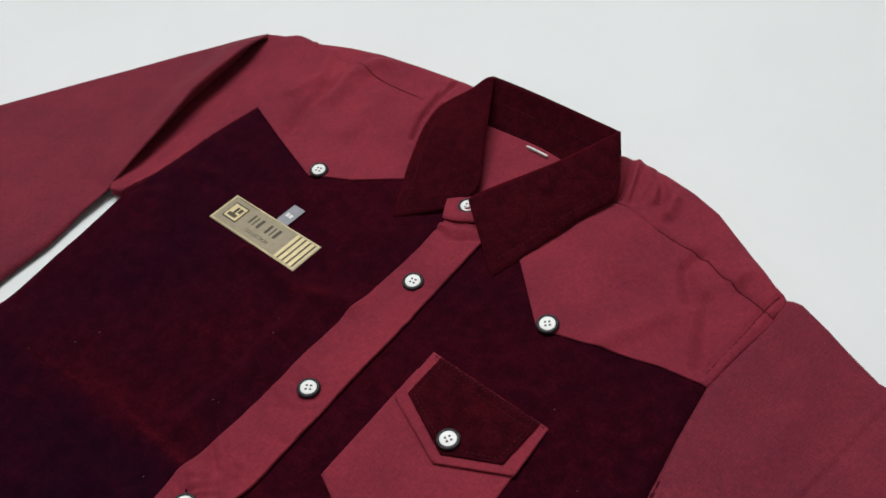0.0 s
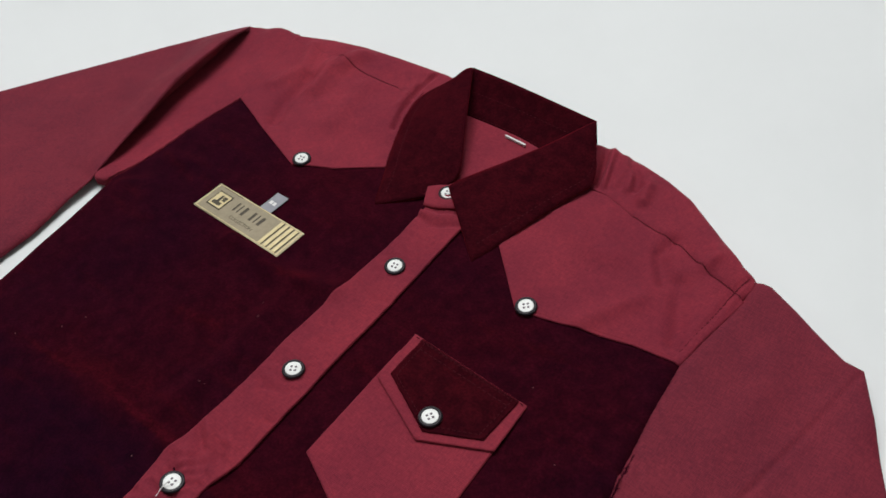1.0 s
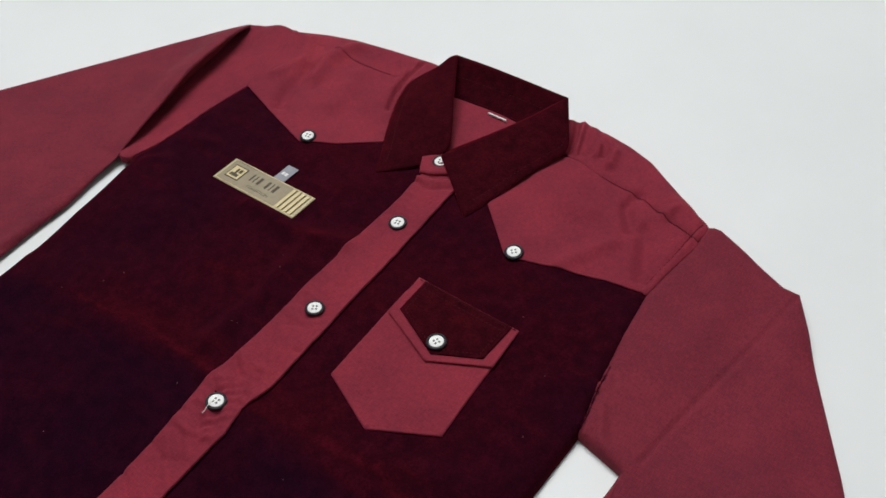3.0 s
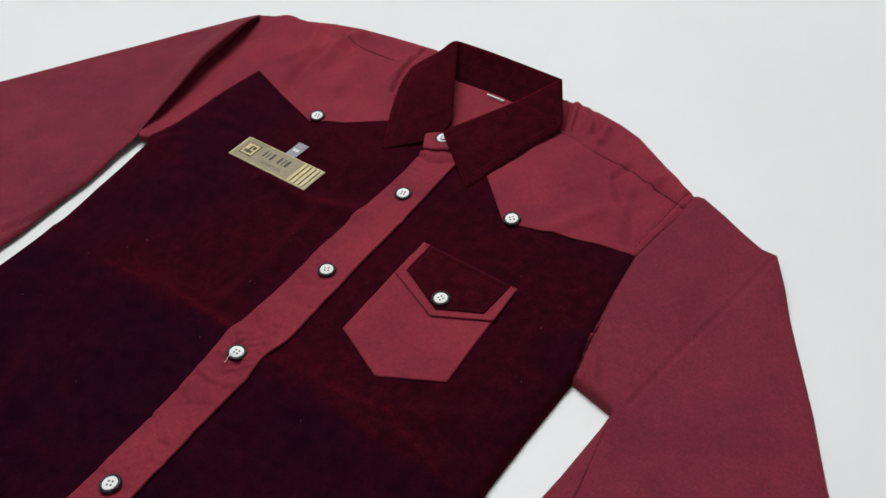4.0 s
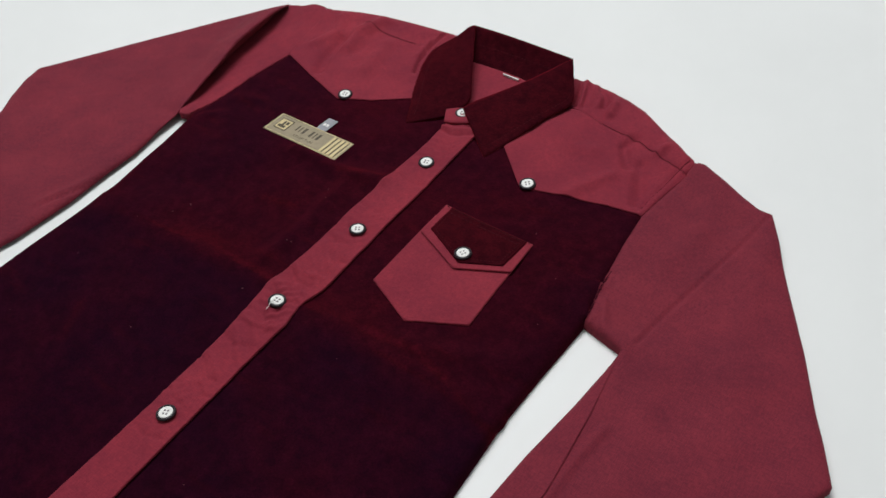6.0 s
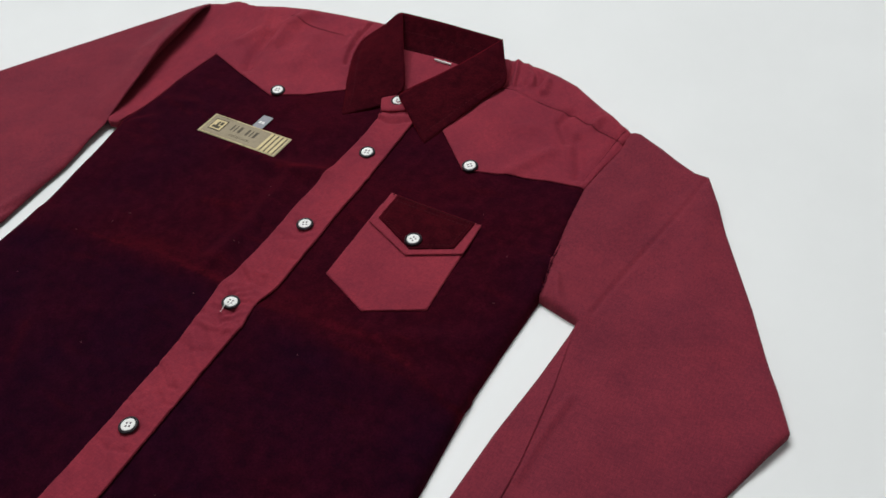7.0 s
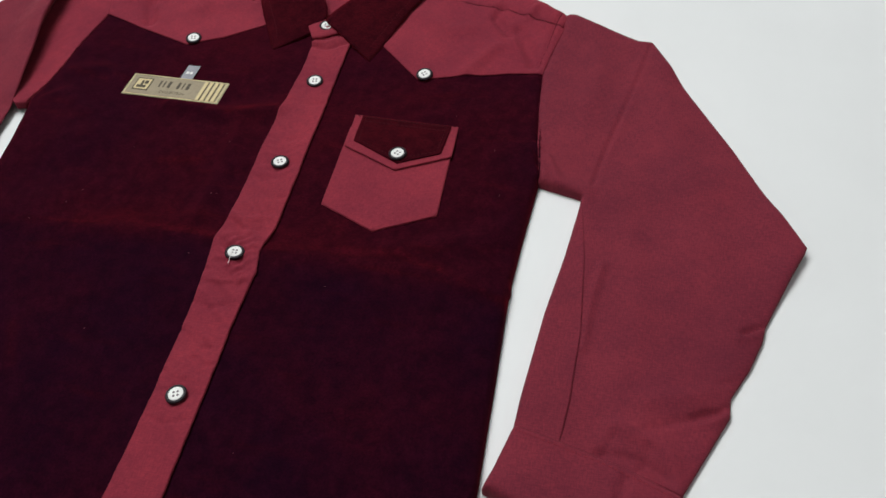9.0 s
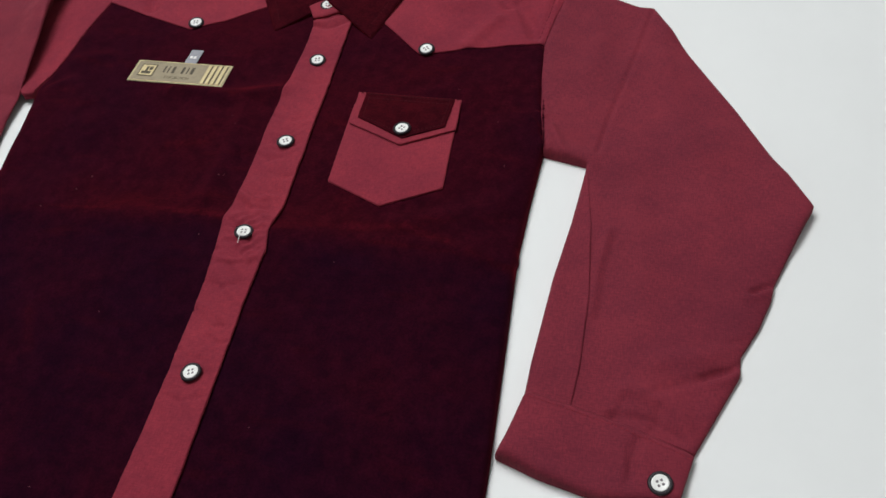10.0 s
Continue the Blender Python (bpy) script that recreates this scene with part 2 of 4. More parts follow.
def inside(x, y, ring):
    hit = np.zeros(len(x), bool)
    for (ax, ay), (bx, by) in zip(ring, np.roll(ring, -1, 0)):
        cross = (ay > y) != (by > y)
        hit ^= cross & (x < (bx - ax) * (y - ay) / (by - ay + 1e-15) + ax)
    return hit


def sheet(pieces, step=0.004):
    """A mesh of cloth pieces: each an outline in plan, its height as a function of the plan, its thickness, and the lowest height."""
    verts, faces = [], []
    for piece in pieces:
        if len(piece) == 2:
            faces += [tuple(len(verts) + k for k in f) for f in piece[1]]
            verts += piece[0]
            continue
        outline, height, thick, low = piece
        ring = resample(outline, step, True)
        (x0, y0), (x1, y1) = ring.min(0), ring.max(0)
        gx, gy = np.meshgrid(np.arange(x0, x1, step), np.arange(y0, y1, step * 0.87))
        gx = gx + (np.arange(gx.shape[0]) % 2)[:, None] * step / 2
        gx, gy = gx.ravel(), gy.ravel()
        closed = [tuple(p) for p in ring] + [tuple(ring[0])]
        ahead = np.roll(ring, -1, 0) - np.roll(ring, 1, 0)
        ahead /= np.linalg.norm(ahead, axis=1)[:, None] + 1e-12
        inward = np.stack([-ahead[:, 1], ahead[:, 0]], 1)
        area = np.sum(ring[:, 0] * np.roll(ring[:, 1], -1) - ring[:, 1] * np.roll(ring[:, 0], -1))
        inward *= 1 if area > 0 else -1
        rows = [ring]
        for off in (0.0010, 0.0024, 0.0044):
            row = ring + inward * off
            rows.append(row[inside(row[:, 0], row[:, 1], ring) & (away(row[:, 0], row[:, 1], closed) > off * 0.93)])
        keep = inside(gx, gy, ring) & (away(gx, gy, closed) > 0.0044 + step * 0.5)
        pts = np.concatenate([*rows, np.stack([gx[keep], gy[keep]], 1)])
        n = len(ring)
        vs, _, tris, *_ = delaunay_2d_cdt([Vector(p) for p in pts], [], [list(range(n))], 1, 1e-7)
        xy = np.array([tuple(v) for v in vs])
        z = height(xy[:, 0], xy[:, 1])
        base = len(verts)
        verts += [(px, py, pz) for (px, py), pz in zip(xy, z)]
        count = {}
        for f in tris:
            a, b, c = f
            if (xy[b][0] - xy[a][0]) * (xy[c][1] - xy[a][1]) - (xy[b][1] - xy[a][1]) * (xy[c][0] - xy[a][0]) < 0:
                f = (a, c, b)
            faces.append(tuple(base + k for k in f))
            for k in range(3):
                count[(f[k], f[(k + 1) % 3])] = 1
        rim = [(a, b) for a, b in count if (b, a) not in count]
        under = {}
        for a, b in rim:
            for k in (a, b):
                if k not in under:
                    under[k] = len(verts)
                    px, py, pz = verts[base + k]
                    verts.append((px, py, max(min(pz - thick, pz - 0.0002), low)))
            faces.append((base + b, base + a, under[a], under[b]))
    mesh = bpy.data.meshes.new("cloth")
    mesh.from_pydata(verts, [], faces)
    return mesh


def cloth(name, pieces, mat, parent, label="", step=0.004):
    ob = finish(name, sheet(pieces, step), mat, parent, label)
    ob.data.name = name
    return ob


def stitches(name, lines, height, mat, parent, length=0.0022, gap=0.0013, width=0.0006, lift=0.0003):
    """A row of small raised thread dashes that follows the cloth."""
    verts, faces = [], []
    for line in lines:
        pts = resample(line, 0.0003)
        run = max(2, int(length / 0.0003))
        k = 0
        while k + run < len(pts):
            a, b = pts[k], pts[k + run]
            d = (b - a) / (np.linalg.norm(b - a) + 1e-9)
            s = np.array([-d[1], d[0]]) * width / 2
            za, zb = (float(height(np.array([q[0]]), np.array([q[1]]))[0]) for q in (a, b))
            base = len(verts)
            for q, z in ((a, za), ((a + b) / 2, (za + zb) / 2 + lift), (b, zb)):
                verts += [(*(q + s), z - 0.0002), (*q, z + lift), (*(q - s), z - 0.0002)]
            for r in (0, 3):
                faces += [(base + r, base + r + 3, base + r + 4, base + r + 1), (base + r + 1, base + r + 4, base + r + 5, base + r + 2)]
            k += run + int(gap / 0.0003)
    mesh = bpy.data.meshes.new(name)
    mesh.from_pydata(verts, [], faces)
    return tagged(finish(name, mesh, mat, parent), kind="stuff")


def curve3(points, n):
    pts = np.array(smooth_line(points, 2))
    run = np.r_[0, np.cumsum(np.linalg.norm(np.diff(pts, axis=0), axis=1))]
    want = np.linspace(0, run[-1], n)
    return np.stack([np.interp(want, run, pts[:, k]) for k in range(3)], 1)


def lathe(profile, segments=28):
    bm = bmesh.new()
    rings = []
    for r, z in profile:
        if r < 1e-6:
            rings.append([bm.verts.new((0, 0, z))])
        else:
            rings.append([bm.verts.new((r * math.cos(6.28319 * k / segments), r * math.sin(6.28319 * k / segments), z)) for k in range(segments)])
    for a, b in zip(rings, rings[1:]):
        for k in range(segments):
            j = (k + 1) % segments
            quad = [a[k % len(a)], a[j % len(a)], b[j % len(b)], b[k % len(b)]]
            quad = list(dict.fromkeys(quad))
            if len(quad) > 2:
                bm.faces.new(quad)
    return bm


# ---- the room and the table ----
def structure(name, bm, mat, label):
    return tagged(part(name, bm, mat, None, label), kind="structure")


structure("floor", box(-2.2, 2.2, -2.4, 2.2, -0.80, -0.75), FLOOR_TILE, "pale plain floor under the white table")
structure("ceiling", box(-2.2, 2.2, -2.4, 2.2, 2.35, 2.40), WALL_PAINT, "plain pale ceiling")
structure("wall_west", box(-2.3, -2.2, -2.4, 2.2, -0.75, 2.35), WALL_PAINT, "plain pale wall")
structure("wall_east", box(2.2, 2.3, -2.4, 2.2, -0.75, 2.35), WALL_PAINT, "plain pale wall")
structure("wall_north", box(-2.2, 2.2, 2.2, 2.3, -0.75, 2.35), WALL_PAINT, "plain pale wall")
structure("wall_south", box(-2.2, 2.2, -2.5, -2.4, -0.75, 2.35), WALL_PAINT, "plain pale wall")

table = tagged(new("table"), "large smooth white table under the shirt", "table")
part("tabletop", box(-1.3, 1.1, -0.9, 1.15, -0.035, 0.0, 0.004), TABLE_WHITE, table, "smooth white tabletop")
for lx in (-1.22, 1.02):
    for ly in (-0.82, 1.07):
        part("leg", box(lx - 0.03, lx + 0.03, ly - 0.03, ly + 0.03, -0.75, -0.035, 0.003), TABLE_WHITE, table)

# ---- the shirt's plan ----
SIDE_L = [(-0.2180, -0.043), (-0.2122, -0.080), (-0.2095, -0.104), (-0.2035, -0.140), (-0.2030, -0.147), (-0.2068, -0.215), (-0.208, -0.30), (-0.210, -0.49)]
SIDE_R = [(0.175, -0.0766), (0.1720, -0.123), (0.1703, -0.160), (0.1712, -0.166), (0.1703, -0.171), (0.1720, -0.222), (0.1740, -0.30), (0.176, -0.49)]
SHOULDER_L = [(-0.270, 0.141), (-0.262, 0.144), (-0.237, 0.1480), (-0.226, 0.1478), (-0.219, 0.1458), (-0.188, 0.1550), (-0.161, 0.1600), (-0.128, 0.1620), (-0.086, 0.1630)]
SHOULDER_R = [(0.043, 0.1530), (0.055, 0.1530), (0.078, 0.1490), (0.097, 0.1440), (0.1155, 0.1365), (0.1270, 0.1285), (0.1400, 0.1195), (0.1535, 0.1090), (0.1640, 0.1015), (0.1730, 0.0975)]
ARM_TOP = [(0.1730, 0.0975), (0.1810, 0.0980), (0.1990, 0.0898), (0.2150, 0.0810), (0.2290, 0.0738), (0.2390, 0.0730)]
ARM_OUT = [(0.2390, 0.0730), (0.2970, -0.029), (0.3390, -0.1115), (0.3305, -0.131), (0.3155, -0.169), (0.3135, -0.180), (0.307, -0.198), (0.297, -0.218), (0.2965, -0.230), (0.274, -0.278)]
CUFF_R = [(0.274, -0.278), (0.2675, -0.304), (0.230, -0.308), (0.198, -0.300), (0.176, -0.292), (0.186, -0.254)]
ARM_IN = [(0.186, -0.254), (0.1870, -0.234), (0.1890, -0.213), (0.1924, -0.177), (0.1990, -0.1325), (0.2042, -0.0846), (0.175, -0.0766)]
NECK_BACK = [(-0.086, 0.163), (-0.05, 0.162), (0.0, 0.159), (0.043, 0.153)]
RIM = SHOULDER_L + NECK_BACK[1:] + SHOULDER_R[1:] + ARM_TOP[1:] + ARM_OUT[1:] + CUFF_R[1:] + ARM_IN[1:] + SIDE_R[1:]

# the turned-over sleeve's crest, in space
CREST3 = [(-0.2700, 0.1410, 0.0060), (-0.2635, 0.1350, 0.0095), (-0.2580, 0.1190, 0.0160), (-0.2530, 0.1020, 0.0205), (-0.2490, 0.0745, 0.0220), (-0.2460, 0.0490, 0.0220), (-0.2410, 0.0290, 0.0205), (-0.2370, 0.0090, 0.0180), (-0.2340, -0.0120, 0.0150), (-0.2300, -0.0360, 0.0112), (-0.2295, -0.0480, 0.0070)]
CREST = [(p[0], p[1]) for p in CREST3]
FOLD_ARM = [(0.2045, -0.085), (0.211, -0.135), (0.2145, -0.19), (0.2135, -0.235), (0.211, -0.262)]
CREASE = [(-0.206, -0.150), (-0.127, -0.157), (-0.087, -0.1555), (-0.019, -0.1545), (0.015, -0.160), (0.074, -0.163), (0.117, -0.163), (0.1715, -0.176)]
CUFF_SEAM = [(0.186, -0.254), (0.210, -0.259), (0.232, -0.264), (0.252, -0.271), (0.274, -0.279)]
SEAM_R = [(0.073, 0.113), (0.093, 0.106), (0.110, 0.102), (0.122, 0.101), (0.148, 0.087), (0.172, 0.081)]
ARMHOLE_R = [(0.1732, 0.0978), (0.1735, 0.089), (0.1685, 0.055), (0.164, 0.026), (0.166, -0.007), (0.170, -0.046), (0.173, -0.062), (0.175, -0.0766)]
ARM_INNER = [(0.1695, 0.094), (0.1660, 0.080), (0.1635, 0.057), (0.1590, 0.029)]
ARMHOLE_L = [(-0.222, 0.147), (-0.213, 0.11), (-0.2005, 0.066), (-0.2050, 0.030), (-0.2080, 0.000), (-0.2120, -0.022), (-0.220, -0.043)]

# Where the folded cloth stands off the table: a line, its height and its half width.
LIFTS = [
    ([(0.176, -0.074), (0.204, -0.082)], 0.0028, 0.008),
    ([(0.177, -0.289), (0.198, -0.297), (0.230, -0.305), (0.2675, -0.302)], 0.0030, 0.007),
    ([(-0.230, 0.146), (-0.190, 0.152), (-0.128, 0.160), (-0.086, 0.161)], 0.0040, 0.018),
    ([(0.055, 0.148), (0.094, 0.139), (0.120, 0.128), (0.148, 0.112)], 0.0045, 0.020),
    ([(0.160, 0.098), (0.181, 0.096), (0.205, 0.084), (0.224, 0.074), (0.2375, 0.071), (0.250, 0.050)], 0.0052, 0.016),
    ([(0.325, -0.090), (0.337, -0.110), (0.331, -0.128)], 0.0034, 0.016),
]
# Creases that run out over the edge of the sleeve.
EDGE_PULLS = [
    ([(0.0500, 0.1500), (0.0570, 0.1340), (0.0615, 0.1190)], -0.0032, 0.0022),
    ([(0.0560, 0.1500), (0.0618, 0.1340), (0.0658, 0.1195)], 0.0022, 0.0022),
    ([(0.303, -0.177), (0.309, -0.1725), (0.316, -0.1690)], -0.0022, 0.0016),
    ([(0.300, -0.181), (0.309, -0.1765), (0.3145, -0.1735)], 0.0012, 0.0022),
    ([(0.283, -0.231), (0.292, -0.228), (0.2975, -0.2215)], -0.0026, 0.0018),
    ([(0.253, -0.246), (0.268, -0.239), (0.285, -0.231)], -0.0011, 0.0026),
    ([(0.280, -0.236), (0.290, -0.2335), (0.2965, -0.2280)], 0.0014, 0.0024),
    ([(0.290, -0.212), (0.300, -0.2080), (0.304, -0.2040)], -0.0009, 0.0024),
    ([(0.241, -0.278), (0.2435, -0.290), (0.241, -0.305)], -0.0008, 0.0014),
    ([(0.238, -0.250), (0.236, -0.258), (0.233, -0.263)], -0.0009, 0.0020),
    ([(0.256, -0.254), (0.256, -0.262), (0.252, -0.269)], -0.0009, 0.0022),
    ([(0.2385, 0.070), (0.2365, 0.060), (0.2300, 0.028), (0.2240, -0.001), (0.2150, -0.042), (0.2100, -0.075)], -0.0016, 0.0014),
    ([(0.2415, 0.066), (0.2395, 0.058), (0.2330, 0.028), (0.2270, -0.001), (0.2180, -0.042)], 0.0005, 0.0030),
    ([(0.173, -0.050), (0.178, -0.060), (0.184, -0.079)], -0.0022, 0.0016),
    ([(0.171, -0.062), (0.1755, -0.068), (0.178, -0.077)], -0.0024, 0.0014),
    ([(0.168, -0.040), (0.1745, -0.048), (0.177, -0.054)], -0.0018, 0.0014),
    ([(0.169, -0.030), (0.174, -0.034), (0.178, -0.041)], -0.0014, 0.0014),
    ([(0.0700, 0.146), (0.0745, 0.1335), (0.0765, 0.1225)], -0.0016, 0.0020),
    ([(0.0660, 0.147), (0.0700, 0.1335), (0.0715, 0.1225)], 0.0014, 0.0024),
    ([(0.0860, 0.140), (0.0880, 0.131), (0.0850, 0.124)], -0.0014, 0.0022),
    ([(-0.150, 0.128), (-0.147, 0.110), (-0.150, 0.090)], -0.0008, 0.0040),
    ([(-0.0915, 0.1560), (-0.0935, 0.1400), (-0.0900, 0.1180), (-0.0830, 0.0980)], -0.0030, 0.0017),
    ([(-0.0950, 0.1540), (-0.0972, 0.1400), (-0.0940, 0.1180)], 0.0016, 0.0028),
]
# Long soft pulls in the cloth: a line, its height and its half width.
PULLS = [
    ([(0.139, 0.075), (0.151, 0.050), (0.156, 0.036)], -0.0010, 0.005),
    ([(0.109, 0.022), (0.118, 0.040), (0.126, 0.052)], 0.0008, 0.006),
    ([(0.060, 0.085), (0.085, 0.070), (0.100, 0.072)], 0.0007, 0.008),
    ([(0.122, 0.101), (0.120, 0.088), (0.132, 0.070)], -0.0009, 0.004),
    ([(0.0535, 0.148), (0.0575, 0.132), (0.0615, 0.119)], -0.0014, 0.0022),
    ([(0.0575, 0.146), (0.0620, 0.130), (0.0655, 0.119)], 0.0010, 0.0022),
    ([(0.0605, 0.143), (0.0650, 0.130), (0.0680, 0.119)], -0.0010, 0.0020),
    ([(0.0700, 0.143), (0.0760, 0.132), (0.0790, 0.123)], 0.0010, 0.0030),
    ([(0.0745, 0.140), (0.0805, 0.134), (0.0835, 0.125)], -0.0012, 0.0022),
    ([(-0.0975, 0.151), (-0.0940, 0.132), (-0.0885, 0.112), (-0.0820, 0.096)], -0.0013, 0.0020),
    ([(-0.195, 0.140), (-0.185, 0.115), (-0.190, 0.090)], 0.0010, 0.006),
    ([(0.140, 0.115), (0.150, 0.100), (0.146, 0.090)], 0.0010, 0.004),
    ([(0.195, 0.085), (0.205, 0.040), (0.200, 0.000)], 0.0008, 0.010),
    ([(0.250, 0.02), (0.262, -0.05), (0.285, -0.11)], 0.0008, 0.012),
    ([(0.235, -0.11), (0.245, -0.16), (0.240, -0.21)], 0.0007, 0.010),
    ([(0.080, 0.147), (0.090, 0.130), (0.092, 0.118)], 0.0016, 0.004),
    ([(-0.172, 0.110), (-0.169, 0.080), (-0.160, 0.060)], -0.0012, 0.006),
    ([(-0.150, 0.150), (-0.165, 0.125), (-0.160, 0.10)], 0.0014, 0.007),
    ([(-0.130, 0.120), (-0.122, 0.080)], 0.0008, 0.008),
    ([(-0.195, -0.005), (-0.170, 0.000), (-0.140, -0.02)], 0.0005, 0.007),
    ([(-0.205, -0.040), (-0.190, -0.030), (-0.165, -0.05)], 0.0006, 0.006),
    ([(0.306, -0.176), (0.318, -0.171)], -0.0020, 0.0020),
    ([(0.278, -0.235), (0.288, -0.231), (0.299, -0.223)], -0.0016, 0.0024),
    ([(0.255, -0.228), (0.280, -0.221), (0.298, -0.212)], 0.0010, 0.006),
    ([(0.222, -0.140), (0.218, -0.165), (0.216, -0.20)], 0.0010, 0.003),
    ([(0.232, -0.262), (0.250, -0.262), (0.268, -0.272)], -0.0012, 0.003),
    ([(0.246, -0.274), (0.244, -0.290), (0.246, -0.304)], -0.0010, 0.0025),
    ([(0.240, -0.245), (0.262, -0.252), (0.272, -0.262)], 0.0012, 0.005),
    ([(0.165, -0.052), (0.172, -0.066), (0.182, -0.080)], 0.0012, 0.0025),
    ([(0.170, -0.045), (0.180, -0.062), (0.190, -0.081)], 0.0010, 0.003),
    ([(0.095, -0.150), (0.150, -0.135), (0.170, -0.115)], 0.0008, 0.010),
    ([(-0.10, -0.035), (-0.06, -0.040), (-0.02, -0.035)], 0.0012, 0.007),
    ([(-0.041, -0.045), (-0.036, -0.09), (-0.040, -0.14)], 0.0008, 0.008),
]


LABEL_Z = 0.0108


def laid(x, y):
    """The height of the shirt's upper cloth over the table."""
    d = away(x, y, RIM)
    d = np.minimum(d, away(x, y, SIDE_L))
    edge = 1 - np.clip(d / 0.0040, 0, 1)
    full = (0.0105 - 0.0055 * step_up(x, 0.165, 0.225)) * (1 - 0.32 * np.exp(-d / 0.010))
    z = 0.0022 + (full - 0.0022) * np.sqrt(np.clip(1 - edge * edge, 0, 1))
    soft = step_up(d, 0.001, 0.016)
    z = z + soft * 0.0011 * ripple(x, y)
    for line, high, wide in PULLS:
        z = z + soft * float(np.clip((3.6 if line[0][0] < 0.175 else 1.8) * high, -1.0 * wide, 1.0 * wide)) * np.exp(-((away(x, y, line) / wide) ** 2))
    for line, high, wide in LIFTS:
        z = z + high * np.exp(-((away(x, y, line) / wide) ** 2))
    rim = step_up(d, 0.0, 0.004)
    for line, high, wide in EDGE_PULLS:
        z = z + (0.35 + 0.65 * rim) * high * np.exp(-((away(x, y, line) / wide) ** 2))
    for line in (SEAM_R, ARMHOLE_R, ARMHOLE_L[2:]):
        near = away(x, y, line)
        z = z + soft * 0.0002 * np.sin(x * 760 + y * 690) * np.exp(-((near / 0.006) ** 2))
    z = z - 0.0016 * np.exp(-((away(x, y, ARM_INNER) / 0.0011) ** 2))
    z = z + 0.0010 * np.exp(-(((x - 0.335) ** 2 + (y + 0.112) ** 2) / 0.030**2))
    # the pressed cross fold of the body
    s = side(x, y, CREASE)
    body = step_up(x, -0.215, -0.200) * (1 - step_up(x, 0.168, 0.176))
    z = z + body * 0.0022 * np.exp(-np.abs(s) / 0.016)
    # the cuff's step and seams
    z = z + 0.0010 * step_up(-side(x, y, CUFF_SEAM), -0.0005, 0.0008) * step_up(x, 0.17, 0.18) * (1 - step_up(y, -0.25, -0.24))
    z = z - 0.0016 * np.exp(-((away(x, y, ARMHOLE_R) / 0.0018) ** 2)) - 0.0006 * np.exp(-((away(x, y, ARMHOLE_L[2:]) / 0.002) ** 2))
    z = z - 0.0008 * np.exp(-((away(x, y, SEAM_R) / 0.0018) ** 2))
    # the hollow beside the turned-over sleeve
    hollow = (1 - step_up(side(x, y, CREST), 0.000, 0.026)) * (x < -0.19) * step_up(y, -0.05, -0.01)
    z = z + (np.minimum(z, 0.0046) - z) * hollow
    # pressed flat under the gold label
    flat = step_up(0.044 - np.abs(x + 0.1045), 0.0, 0.006) * step_up(0.016 - np.abs(y + 0.0187), 0.0, 0.006)
    z = z + (LABEL_Z - z) * flat
    return np.maximum(z, 0.0012)


def over(lift):
    return lambda x, y: laid(x, y) + lift


def low(height):
    return lambda x, y: np.minimum(laid(x, y) - 0.002, height)


shirt = tagged(new("shirt"), "maroon cotton and dark velvet shirt laid on white table", "shirt")

# back of the body, seen inside the neck
cloth("back_panel", [(
    [(-0.205, 0.05), (-0.215, 0.140), (-0.19, 0.151), (-0.128, 0.157), (-0.05, 0.157), (0.043, 0.148), (0.093, 0.137), (0.158, 0.098), (0.165, 0.03), (0.167, -0.10), (0.168, -0.48), (-0.206, -0.48), (-0.205, -0.14)],
    lambda x, y: np.minimum(laid(x, y) - 0.0022, 0.0085), 0.004, 0.0004)], COTTON, shirt, step=0.008)

# velvet fronts
PEAK_L = [(-0.2005, 0.066), (-0.151, 0.046), (-0.116, 0.0325), (-0.089, 0.044), (-0.066, 0.060)]
PEAK_R = [(0.041, 0.044), (0.075, 0.0105), (0.113, 0.018), (0.139, 0.0245), (0.164, 0.026)]
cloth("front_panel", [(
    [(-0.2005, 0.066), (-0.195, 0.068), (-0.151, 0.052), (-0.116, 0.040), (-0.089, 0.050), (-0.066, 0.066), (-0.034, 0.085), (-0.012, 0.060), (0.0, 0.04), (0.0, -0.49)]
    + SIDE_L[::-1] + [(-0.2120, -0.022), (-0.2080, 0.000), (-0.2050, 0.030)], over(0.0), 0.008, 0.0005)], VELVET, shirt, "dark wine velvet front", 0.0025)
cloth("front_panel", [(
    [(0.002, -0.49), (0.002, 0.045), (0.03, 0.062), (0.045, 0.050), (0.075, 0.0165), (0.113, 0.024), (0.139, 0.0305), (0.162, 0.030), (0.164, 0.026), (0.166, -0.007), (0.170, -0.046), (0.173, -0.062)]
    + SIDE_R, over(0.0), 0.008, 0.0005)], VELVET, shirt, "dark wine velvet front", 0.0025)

# cotton yokes and shoulders
cloth("yoke", [(
    PEAK_L + [(-0.030, 0.085), (-0.045, 0.115), (-0.068, 0.128), (-0.106, 0.132), (-0.133, 0.132), (-0.166, 0.136), (-0.2155, 0.138), (-0.211, 0.105)],
    over(0.0009), 0.0014, 0.0005)], COTTON, shirt, "maroon cotton pointed yoke", 0.0018)
cloth("yoke", [(
    PEAK_R + [(0.1685, 0.055), (0.1735, 0.082)] + SEAM_R[::-1] + [(0.06, 0.112), (0.042, 0.085)],
    over(0.0009), 0.0014, 0.0005)], COTTON, shirt, "maroon cotton pointed yoke", 0.0018)
